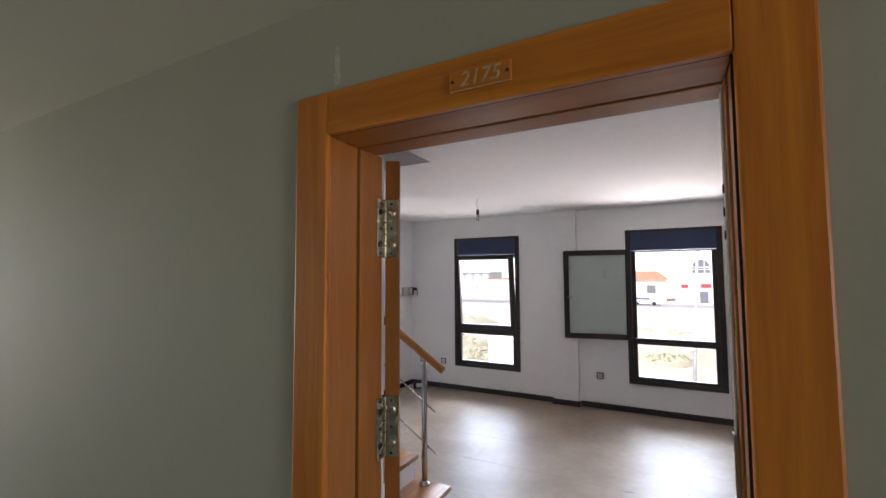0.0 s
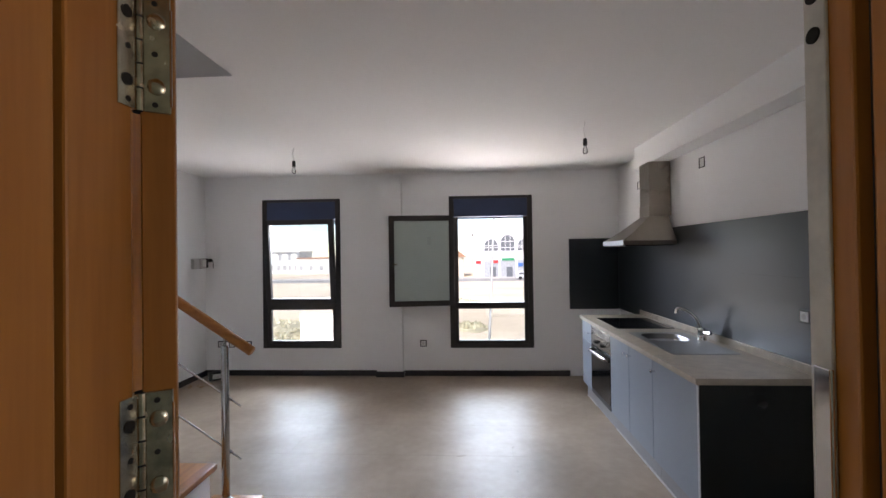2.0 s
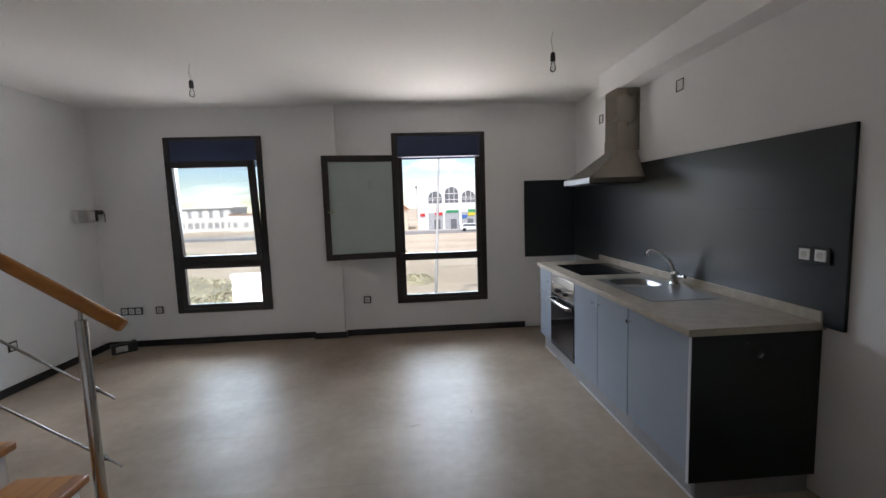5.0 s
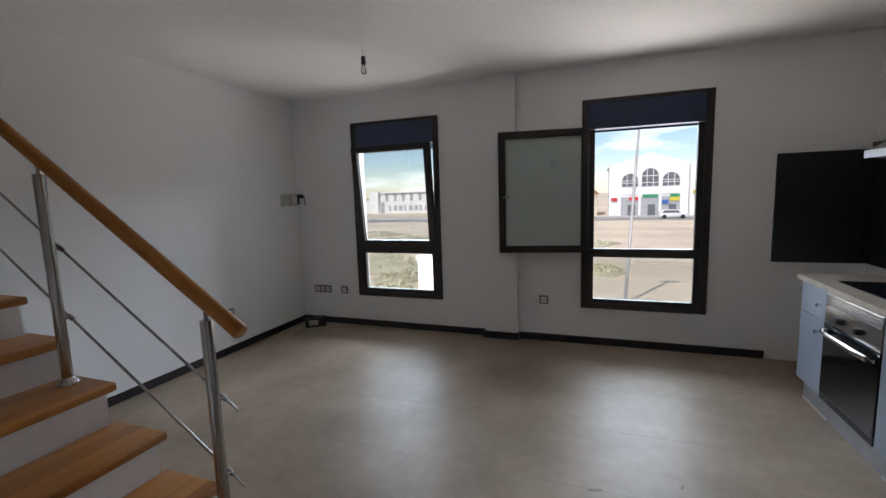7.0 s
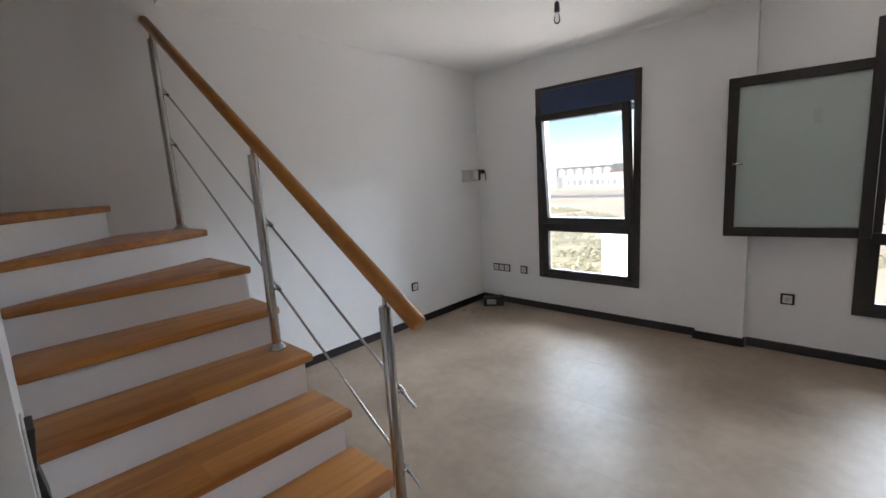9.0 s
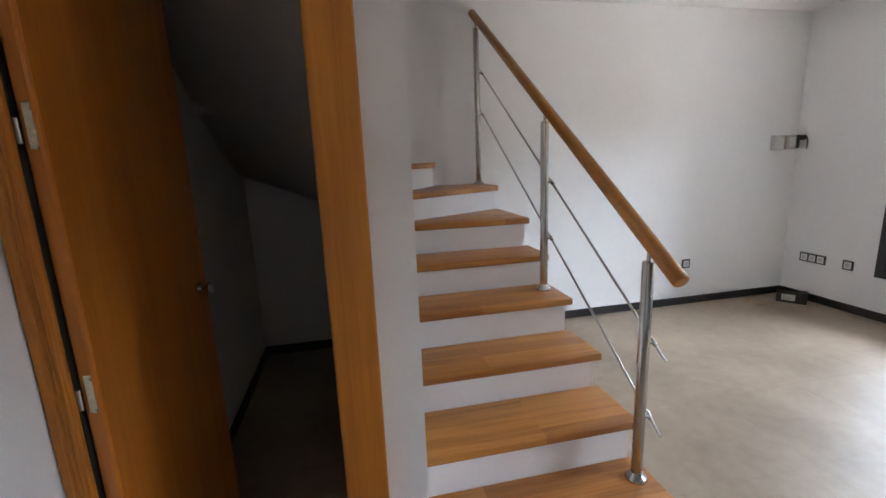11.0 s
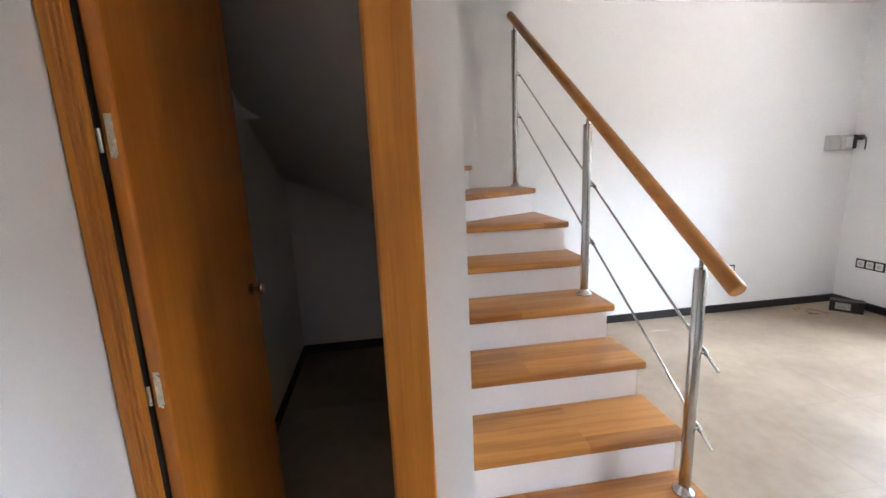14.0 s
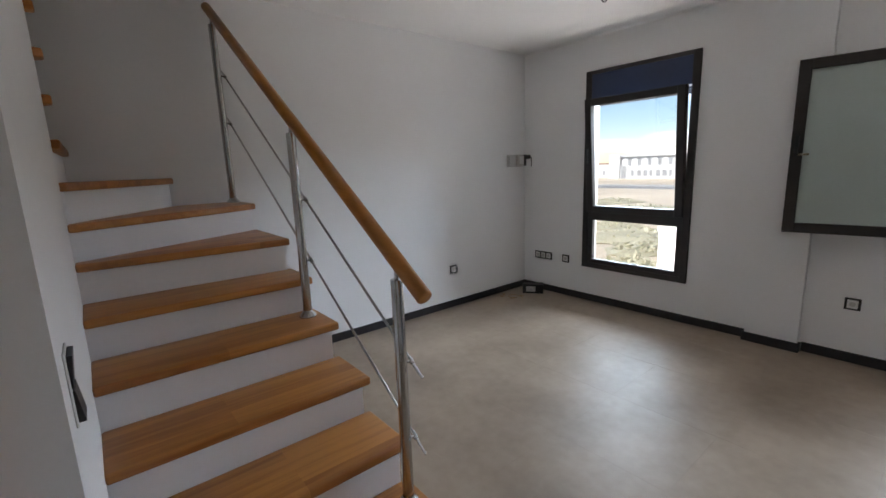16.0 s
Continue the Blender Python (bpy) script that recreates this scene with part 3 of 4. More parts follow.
fc.body, fc.size, fc.extrude, fc.align_x, fc.align_y, fc.shear = "2175", 0.046, 0.0008, "CENTER", "CENTER", 0.2
fo = new("digits", fc)
fo.matrix_basis = pose(0.26, 1.5915, 2.182, 90, 0, 0)
dg = bpy.context.evaluated_depsgraph_get()
dme = bpy.data.meshes.new_from_object(fo.evaluated_get(dg))
dme.transform(fo.matrix_basis)
bpy.data.objects.remove(fo)
dme.materials.clear()
dme.materials.append(M_DIGIT)
do = new("digits", dme)
do.parent = pl
tagged(do, "pale digits")

# ---- closet door ----
cd = thing("door_2", (CX, 2.27, 0), "varnished oak closet door standing open inward", "door", kind="structure")
for y0, y1 in ((YP + 0.003, CY0 + 0.016), (CY1 - 0.012, CY1 + 0.097)):
    c = part("casing", bx(CX, CX + 0.042, y0, y1, 0, 2.19, 0.005), M_DOOR_Z, cd, "orange oak casing")
part("casing", bx(CX, CX + 0.042, CY0 + 0.016, CY1 - 0.012, 2.088, 2.19, 0.005), M_DOOR_Y, cd, "orange oak casing")
for k in range(3):
    part("casing_moulding", bx(CX + 0.040, CX + 0.046, CY0 - 0.022 + 0.012 * k, CY0 - 0.015 + 0.012 * k, 0, 2.15, 0.002, 1), M_DOOR_Z, cd)
part("jamb", bx(CX - 0.1212, CX - 0.035, CY0 + 0.0005, CY0 + 0.004, 0, 2.098), M_JAMB, cd)
# Solid near-black strip in place of the shade between casing and leaf.
part("rebate", bx(CX - 0.034, CX + 0.030, CY0 + 0.0162, CY0 + 0.019, 0, 2.086), M_HOLE, cd, "near-black strip painted as the shaded gap beside the leaf")
part("jamb", bx(CX - 0.1212, CX, CY1 - 0.016, CY1 - 0.001, 0, 2.098, 0.003), M_JAMB, cd)
part("head_jamb", bx(CX - 0.1212, CX, CY0 + 0.016, CY1 - 0.016, 2.085, 2.099, 0.003), M_JAMB, cd)
CL = pose(CX + 0.022, CY0 + 0.0225, 0, 0, 0, 174.5)
cleaf = part("door_leaf", bx(0, 0.62, -0.038, 0.0, 0.012, 2.075, 0.008), M_LEAF, cd, "reddish oak door leaf", m=CL)
bm = bmesh.new()
cyl(bm, (0.545, -0.038, 1.075), (0.545, -0.044, 1.075), 0.021)
cyl(bm, (0.545, -0.044, 1.075), (0.545, -0.07, 1.075), 0.008)
part("rose", bm, M_STEEL, cleaf, "steel door knob", True, m=CL)
bm = bmesh.new()
lathe(bm, [(0.008, 0), (0.019, 0.005), (0.021, 0.013), (0.017, 0.02), (0.008, 0.023)], 0, 0, 0, 18)
part("knob", bm, M_STEEL, cleaf, "steel door knob", True, m=CL @ pose(0.545, -0.066, 1.075, 90, 0, 0))
for z in (1.985, 1.617, 1.035, 0.25):
    bm = bmesh.new()
    box(bm, -0.0012, 0.0, -0.029, -0.013, z - 0.09, z)
    cyl(bm, (-0.001, -0.024, z - 0.012), (-0.003, -0.024, z - 0.012), 0.004, n=10)
    cyl(bm, (-0.001, -0.024, z - 0.088), (-0.003, -0.024, z - 0.088), 0.004, n=10)
    part("hinge", bm, M_HINGE, cleaf, "small steel hinge", m=CL)
    bm = bmesh.new()
    cyl(bm, (-0.006, 0.0, z - 0.08), (-0.006, 0.0, z - 0.03), 0.0055, n=14)
    part("hinge_pin", bm, M_STEEL, cd, smooth=True, m=CL)

# white plaster smear left on the corridor wall above the casing
smear = thing("plaster_smear", (-0.152, YC, 2.27), "thin white plaster smear on the corridor wall", "smear")
bm = bmesh.new()
lathe(bm, [(0.0, 0.0), (0.009, 0.006), (0.012, 0.02), (0.009, 0.034), (0.0, 0.038)], 0, 0, 0, 14)
lathe(bm, [(0.0, 0.034), (0.007, 0.04), (0.009, 0.07), (0.005, 0.10), (0.0, 0.108)], 0.002, 0, 0, 14)
bm.transform(Matrix.Diagonal((1, 0.12, 1, 1)))
part("smear", bm, M_SMEAR, smear, smooth=True, m=pose(-0.152, YC - 0.0005, 2.262, 0, -2, 0))

# ---- stairs ----
stairs = thing("stairs", (N1, 3.26, 0), "white winding stairs with varnished oak treads", "stairs")
TH = 0.038


def nose(k):
    return N1 - GO * (k - 1)


def top_of(k):
    """The lower flight was laid a little high and evens out in the winders."""
    return RISE * k + (0.021 if k < 3 else 0.013 if k < 5 else 0.008 if k < 7 else 0.0)


def step(k, poly, body, z0):
    bm = bmesh.new()
    prism(bm, body, z0, top_of(k) - TH)
    part("riser", bm, M_STAIRWHITE, stairs, "white painted riser block")
    bm = bmesh.new()
    prism(bm, poly, top_of(k) - TH, top_of(k))
    bevel(bm, 0.009, 3)
    part("tread", bm, M_OAK_Y, stairs, "oak tread with a rounded nosing", True)


OV = 0.03
YO = 3.70
for k in range(1, 6):
    x = nose(k)
    step(k, [(x, SY), (x, YO + 0.03), (x - GO - OV + 0.002, YO + 0.03), (x - GO - OV + 0.002, SY)], [(x - OV, SY), (x - OV, YO), (x - GO - OV, YO), (x - GO - OV, SY)], 0.0)
step(6, [(-2.315, SY), (-2.275, YO + 0.02), (-2.88, YO + 0.02), (-2.385, SY)], [(-2.33, SY), (-2.305, YO), (-2.88, YO), (-2.39, SY)], 0.0)
step(7, [(-2.345, SY), (-2.845, YO + 0.02), (XW, YO + 0.02), (XW, 3.32), (-2.40, SY)], [(-2.375, SY), (-2.875, YO), (XW, YO), (XW, 3.30), (-2.41, SY)], 0.0)
step(8, [(-2.34, SY - 0.02), (-2.35, SY + 0.02), (XW, 3.33), (XW, 2.79)], [(-2.38, SY - 0.01), (-2.39, SY + 0.01), (XW, 3.30), (XW, 2.79)], 0.0)
YE = SY + 0.03
step(9, [(-2.345, YE), (XW, YE + 0.01), (XW, 2.20), (-2.40, 2.68)], [(-2.37, YE - 0.05), (XW, YE - 0.02), (XW, 2.20), (-2.40, 2.68)], RISE * 8 - 0.08)
step(10, [(-2.345, YE), (-2.41, YE), (XW, 2.24), (XW, YS), (-2.86, YS), (-2.37, 2.66)], [(-2.362, YE - 0.05), (-2.38, YE - 0.05), (XW, 2.21), (XW, YS), (-2.86, YS), (-2.37, 2.66)], RISE * 9 - 0.06)
step(11, [(-2.345, YE), (-2.415, YE), (-2.89, YS), (-2.30, YS), (-2.30, SW)], [(-2.362, YE - 0.05), (-2.38, YE - 0.05), (-2.86, YS), (-2.30, YS), (-2.30, SW)], RISE * 10 - 0.06)
for k in range(12, 17):
    x = -2.41 + GO * (k - 12)
    if k == 12:
        out = [(x, YS), (x, YE), (-2.345, YE), (-2.345, SY - 0.02), (x + GO + OV, SW), (x + GO + OV, YS)]
    else:
        out = [(x, YS), (x, SW), (x + GO + OV, SW), (x + GO + OV, YS)]
    step(k, out, [(x + OV, YS), (x + OV, SW), (x + GO + OV, SW), (x + GO + OV, YS)], RISE * (k - 1) - 0.06)

# sloping plaster underside of the upper flight, seen inside the closet
bm = bmesh.new()
NX, NY = 24, 12
g = []
for i in range(NX + 1):
    row = []
    x = XW + (CX - 0.12 - XW) * i / NX
    for j in range(NY + 1):
        y = YS + (SW - YS) * j / NY
        s = (SW - y) / (SW - YS)
        turn = 1.06 + 0.36 * s ** 0.85
        z = turn + 0.5 * max(0, (x + 3.1)) * (0.35 + 0.65 * s) if x < -2.36 else None
        if x >= -2.36:
            z = turn + 0.5 * 0.74 * (0.35 + 0.65 * s) + 0.60 * (x + 2.36)
        row.append(bm.verts.new((x, y, min(z, ZC - 0.02))))
    g.append(row)
for i in range(NX):
    for j in range(NY):
        bm.faces.new((g[i][j], g[i + 1][j], g[i + 1][j + 1], g[i][j + 1]))
bmesh.ops.solidify(bm, geom=bm.faces[:], thickness=-0.04)
structure("ceiling_closet", bm, M_WALL, "white plastered underside of the stairs", "ceiling", True)

# ---- railing ----
rail = thing("railing", (-1.088, 3.656, RISE), "stainless steel stair railing with an oak handrail", "railing")
PY = 3.656
POSTS = ((-1.088, top_of(1), 1.090), (-1.938, top_of(4), 1.649), (-3.128, RISE * 7, 2.428))
SLOPE = -0.6565


def rail_z(x):
    return 1.162 + SLOPE * (x + 1.088)


bm = bmesh.new()
cyl(bm, (-0.925, PY, rail_z(-0.925)), (-3.222, PY, rail_z(-3.222)), 0.028, n=24)
bmesh.ops.bevel(bm, geom=[e for e in bm.edges if e.calc_face_angle(0) > 1.0], offset=0.008, segments=3, affect="EDGES", profile=0.5)
part("handrail", bm, M_RAIL, rail, "round varnished oak handrail", True)
for x, z0, z1 in POSTS:
    bm = bmesh.new()
    cyl(bm, (x, PY, z0 + 0.004), (x, PY, z1), 0.0215, n=24)
    bmesh.ops.bevel(bm, geom=[e for e in bm.edges if e.calc_face_angle(0) > 1.0], offset=0.003, segments=2, affect="EDGES", profile=0.5)
    p = part("post", bm, M_STEEL, rail, "brushed steel post", True)
    bm = bmesh.new()
    lathe(bm, [(0.042, 0), (0.042, 0.006), (0.037, 0.014), (0.028, 0.022), (0.0225, 0.032)], x, PY, z0, 24)
    part("base_flange", bm, M_STEEL, p, smooth=True)
    bm = bmesh.new()
    cyl(bm, (x, PY, z1), (x, PY, rail_z(x) - 0.02), 0.0075, n=14)
    part("pin", bm, M_STEEL, p, smooth=True)
    for dz in (0.315, 0.62):
        bm = bmesh.new()
        cyl(bm, (x, PY + 0.015, z1 - dz), (x, PY + 0.042, z1 - dz), 0.006, n=12)
        cyl(bm, (x + 0.012, PY + 0.042, z1 - dz + 0.012 * SLOPE), (x - 0.012, PY + 0.042, z1 - dz - 0.012 * SLOPE), 0.0095, n=14)
        part("rod_clip", bm, M_STEEL, p, smooth=True)
for dz in (0.315, 0.62):
    def rz(x):
        return 1.09 - dz + SLOPE * (x + 1.088)
    bm = bmesh.new()
    cyl(bm, (-1.02, PY + 0.042, rz(-1.02)), (-3.19, PY + 0.042, rz(-3.19)), 0.0055, n=12)
    part("rod", bm, M_STEEL, rail, "thin steel rod", True)

# ---- kitchen ----
XF = 1.575
ZT = 0.888


def knob(parent, y, z):
    bm = bmesh.new()
    cyl(bm, (XF - 0.02, y, z), (XF - 0.002, y, z), 0.006, n=14)
    cyl(bm, (XF - 0.032, y, z), (XF - 0.018, y, z), 0.012, 0.009, n=16)
    part("knob", bm, M_CHROME, parent, "small steel knob", True)


def base_cabinet(y0, y1, knob_y, label, fronts=((0.158, 0.844),), near_edge=False):
    c = thing("base_cabinet", ((XF + XE) / 2, (y0 + y1) / 2, 0.0), label, "cabinet", "kitchen base units")
    part("body", bx(XF + 0.02, XE - 0.006, y0 + 0.001, y1 - 0.001, 0.15, 0.85), M_EDGE, c)
    part("plinth", bx(XF + 0.05, XF + 0.066, y0, y1, 0.0, 0.15), M_PLINTH, c, "grey recessed plinth")
    part("plinth_lip", bx(XF + 0.044, XF + 0.05, y0, y1, 0.0, 0.012), M_GREYTRIM, c)
    for k, (z0, z1) in enumerate(fronts):
        d = part("door" if z1 - z0 > 0.3 else "drawer_front", bx(XF, XF + 0.019, y0 + 0.002, y1 - 0.002, z0, z1, 0.0015, 1), M_CAB, c, "blue-grey laminate front")
        knob(d, knob_y, z1 - 0.07 if z1 - z0 > 0.3 else (z0 + z1) / 2)
    return c


base_cabinet(3.752, 4.332, 4.29, "blue-grey laminate base cabinet at the end of the row")
base_cabinet(4.334, 4.770, 4.725, "blue-grey laminate cabinet under the sink")
base_cabinet(4.772, 5.212, 4.815, "blue-grey laminate cabinet under the sink")
base_cabinet(5.802, 6.150, 5.85, "narrow blue-grey cabinet with a drawer above its door", ((0.158, 0.64), (0.645, 0.844)))
endp = thing("end_panel", (1.88, 3.743, 0.0), "black laminate panel closing the cabinet row", "panel")
part("panel", bx(XF + 0.004, XE - 0.008, 3.735, 3.751, 0.105, 0.85, 0.001, 1), M_BLACK, endp)
part("edge_band", bx(XF - 0.001, XF + 0.004, 3.7345, 3.7515, 0.105, 0.85), M_EDGE, endp, "pale edge band")
part("plinth", bx(XF + 0.05, XE - 0.02, 3.760, 3.776, 0.0, 0.149), M_PLINTH, endp)

oven = thing("oven", (1.85, 5.507, 0.15), "built-in stainless steel oven with a black glass door", "oven")
part("body", bx(XF + 0.02, XE - 0.05, 5.214, 5.800, 0.15, 0.85), M_BLKPL, oven)
panel = part("control_panel", bx(XF - 0.004, XF + 0.018, 5.216, 5.798, 0.655, 0.844, 0.003), M_STEEL, oven, "brushed steel control panel")
bm = bmesh.new()
for k in range(5):
    box(bm, XF - 0.0055, XF - 0.003, 5.23, 5.785, 0.772 + 0.013 * k, 0.779 + 0.013 * k)
part("vent_slots", bm, M_BLKPL, panel)
for y in (5.42, 5.61):
    bm = bmesh.new()
    cyl(bm, (XF - 0.028, y, 0.705), (XF - 0.003, y, 0.705), 0.016, 0.02)
    part("dial", bm, M_BLKPL, panel, smooth=True)
od = part("oven_door", bx(XF - 0.006, XF + 0.016, 5.216, 5.798, 0.20, 0.648, 0.004), M_BLKGLASS, oven, "black glass oven door")
part("trim_strip", bx(XF - 0.004, XF + 0.016, 5.216, 5.798, 0.158, 0.197, 0.002), M_BLKPL, oven)
bm = bmesh.new()
tube(bm, [(XF - 0.006, 5.25, 0.60), (XF - 0.035, 5.27, 0.603), (XF - 0.05, 5.35, 0.606), (XF - 0.055, 5.507, 0.608), (XF - 0.05, 5.66, 0.606), (XF - 0.035, 5.745, 0.603), (XF - 0.006, 5.765, 0.60)], 0.011, 12)
bm.transform(Matrix.Translation((0, 0, 0.60)) @ Matrix.Diagonal((1, 1, 1.5, 1)) @ Matrix.Translation((0, 0, -0.60)))
part("handle", bm, M_STEEL, od, "bowed steel handle", True)
part("plinth", bx(XF + 0.05, XF + 0.066, 5.212, 5.802, 0.0, 0.15), M_PLINTH, oven)

# worktop with a hole for the sink bowl
SX0, SX1, SYA, SYB = 1.690, 2.155, 4.28, 5.105
BX0, BX1, BY0, BY1 = 1.740, 2.070, 4.71, 5.05
top = thing("worktop", (1.87, 4.98, 0.85), "beige stone-effect worktop with a low upstand", "worktop")
bm = bmesh.new()
WX, WE = 1.56, XE - 0.003
YA, YB = 3.722, 6.19
for a, c, d, e in ((WX, BX0, YA, YB), (BX1, WE, YA, YB), (BX0, BX1, YA, BY0), (BX0, BX1, BY1, YB)):
    box(bm, a, c, d, e, 0.852, ZT)
bmesh.ops.remove_doubles(bm, verts=bm.verts[:], dist=0.0001)
part("slab", bm, M_WORK, top)
bm = bmesh.new()
box(bm, WX - 0.006, WX, YA, YB, 0.852, ZT)
bmesh.ops.bevel(bm, geom=[e for e in bm.edges if all(v.co.x < WX - 0.003 for v in e.verts)], offset=0.005, segments=3, affect="EDGES", profile=0.5)
part("front_edge", bm, M_WORK, top, smooth=True)
part("upstand", bx(XE - 0.034, XE - 0.0225, YA, YB, ZT, ZT + 0.055, 0.004), M_WORK, top)
part("upstand_back", bx(XE - 0.0225, XE - 0.003, YA, YB, ZT, ZT + 0.055, 0.002), M_WORK, top)

hob = thing("hob", (1.93, 5.69, ZT), "black glass ceramic hob set in the worktop", "hob")
part("glass_top", bx(1.665, 2.175, 5.285, 5.90, ZT + 0.0005, ZT + 0.007, 0.003), M_BLKGLASS, hob)
for x, y, r in ((1.79, 5.46, 0.075), (1.79, 5.75, 0.095), (2.05, 5.46, 0.095), (2.05, 5.75, 0.075)):
    bm = bmesh.new()
    lathe(bm, [(r - 0.003, 0.0), (r, 0.0), (r, 0.0006), (r - 0.003, 0.0006)], x, y, ZT + 0.007, 40)
    part("cooking_zone", bm, M_BLKGLASS, hob)

sink = thing("sink", (1.92, 4.79, ZT), "stainless steel sink with a round-cornered bowl and drainer", "sink")


def rounded(x0, x1, y0, y1, r, n=6):
    pts = []
    for cx, cy_, a0 in ((x1 - r, y1 - r, 0), (x0 + r, y1 - r, 90), (x0 + r, y0 + r, 180), (x1 - r, y0 + r, 270)):
        for k in range(n + 1):
            a = radians(a0 + 90 * k / n)
            pts.append((cx + r * math.cos(a), cy_ + r * math.sin(a)))
    return pts


def loft(bm, loops, cap=True):
    rows = [[bm.verts.new(p) for p in lp] for lp in loops]
    n = len(rows[0])
    for a, c in zip(rows, rows[1:]):
        for k in range(n):
            bm.faces.new((a[k], a[(k + 1) % n], c[(k + 1) % n], c[k]))
    if cap:
        bm.faces.new(rows[-1])


bm = bmesh.new()
BXI = (1.750, 2.060, 4.72, 5.04)
loft(bm, [[(x, y, ZT + 0.0008) for x, y in rounded(SX0, SX1, SYA, SYB, 0.03)],
          [(x, y, ZT + 0.004) for x, y in rounded(SX0 + 0.006, SX1 - 0.006, SYA + 0.006, SYB - 0.006, 0.03)],
          [(x, y, ZT + 0.004) for x, y in rounded(SX0 + 0.014, SX1 - 0.014, SYA + 0.014, SYB - 0.014, 0.025)],
          [(x, y, ZT + 0.004) for x, y in rounded(BXI[0], BXI[1], BXI[2], BXI[3], 0.09)],
          [(x, y, ZT - 0.004) for x, y in rounded(BXI[0] + 0.006, BXI[1] - 0.006, BXI[2] + 0.006, BXI[3] - 0.006, 0.085)],
          [(x, y, ZT - 0.13) for x, y in rounded(BXI[0] + 0.018, BXI[1] - 0.018, BXI[2] + 0.018, BXI[3] - 0.018, 0.075)],
          [(x, y, ZT - 0.15) for x, y in rounded(BXI[0] + 0.04, BXI[1] - 0.04, BXI[2] + 0.04, BXI[3] - 0.04, 0.06)]])
part("basin", bm, M_SINK, sink, smooth=True)
part("drain", cy((1.905, 4.88, ZT - 0.149), (1.905, 4.88, ZT - 0.145), 0.04), M_HOLE, sink)
tap = thing("tap", (2.135, 4.755, ZT), "chrome single-lever kitchen tap with a swan neck", "tap")
bm = bmesh.new()
lathe(bm, [(0.034, 0), (0.034, 0.008), (0.030, 0.014), (0.029, 0.05), (0.031, 0.06), (0.030, 0.085), (0.019, 0.098)], 2.135, 4.755, ZT + 0.004)
part("body", bm, M_CHROME, tap, smooth=True)
bm = bmesh.new()
pts = []
for d, h in ((0.0, 0.06), (0.006, 0.105), (0.020, 0.145), (0.045, 0.182), (0.080, 0.212), (0.120, 0.234), (0.158, 0.246), (0.178, 0.246), (0.190, 0.238), (0.195, 0.224)):
    pts.append((2.130 - 0.78 * d, 4.755 + 0.40 * d, ZT + h))
x, y, z = pts[-1]
tube(bm, pts, 0.0135, 14)
spout = part("spout", bm, M_CHROME, tap, smooth=True)
part("aerator", cy((x, y, z + 0.004), (x - 0.001, y + 0.001, z - 0.02), 0.0148, n=16), M_CHROME, spout, smooth=True)
bm = bmesh.new()
tube(bm, [(2.135, 4.755, ZT + 0.065), (2.143, 4.70, ZT + 0.068), (2.148, 4.655, ZT + 0.074)], 0.014, 10)
part("lever", bm, M_CHROME, tap, smooth=True)

# splash panels
spl = thing("splashback", (XE - 0.01, 5.27, 0.88), "dark blue-black splashback panels on the kitchen walls", "splashback")
part("panel", bx(XE - 0.022, XE - 0.002, 3.622, YN - 0.002, 0.868, 1.815, 0.0015, 1), M_SPLASH, spl)
part("panel", bx(1.613, XE - 0.0225, YN - 0.020, YN - 0.001, 0.862, 1.765, 0.0015, 1), M_SPLASH, spl)
part("joint", bx(XE - 0.0235, XE - 0.0215, 3.85, 4.4, 1.43, 1.4325), M_BLACK, spl)

# hood
hood = thing("cooker_hood", (1.97, 5.68, 1.66), "stainless steel chimney cooker hood on the wall", "hood")
HX0, HX1, HY0, HY1 = 1.745, XE - 0.024, 5.32, 5.907
DXA, DYA, DYB = 2.045, 5.464, 5.69
bm = bmesh.new()
lo = [(HX0, HY0), (HX1, HY0), (HX1, HY1), (HX0, HY1)]
hi = [(DXA, DYA), (HX1, DYA), (HX1, DYB), (DXA, DYB)]
loft(bm, [[(*p, 1.655) for p in lo], [(*p, 1.695) for p in lo], [(a[0] * 0.55 + c[0] * 0.45, a[1] * 0.55 + c[1] * 0.45, 1.79) for a, c in zip(lo, hi)], [(*p, 1.93) for p in hi]])
bevel(bm, 0.003, 1)
part("canopy", bm, M_HOOD, hood, "brushed steel canopy")
part("front_lip", bx(HX0 - 0.004, HX0, HY0, HY1, 1.652, 1.698, 0.001, 1), M_EDGE, hood, "pale metal lip")
part("filter", bx(HX0 + 0.03, HX1 - 0.02, HY0 + 0.03, HY1 - 0.03, 1.645, 1.654), M_BLKPL, hood)
part("duct", bx(DXA, HX1 + 0.02, DYA, DYB, 1.93, 2.45, 0.003, 1), M_HOOD, hood, "square steel duct cover")
part("duct_sleeve", bx(DXA - 0.004, HX1, DYA - 0.004, DYB + 0.004, 1.93, 2.03, 0.002, 1), M_HOOD, hood)

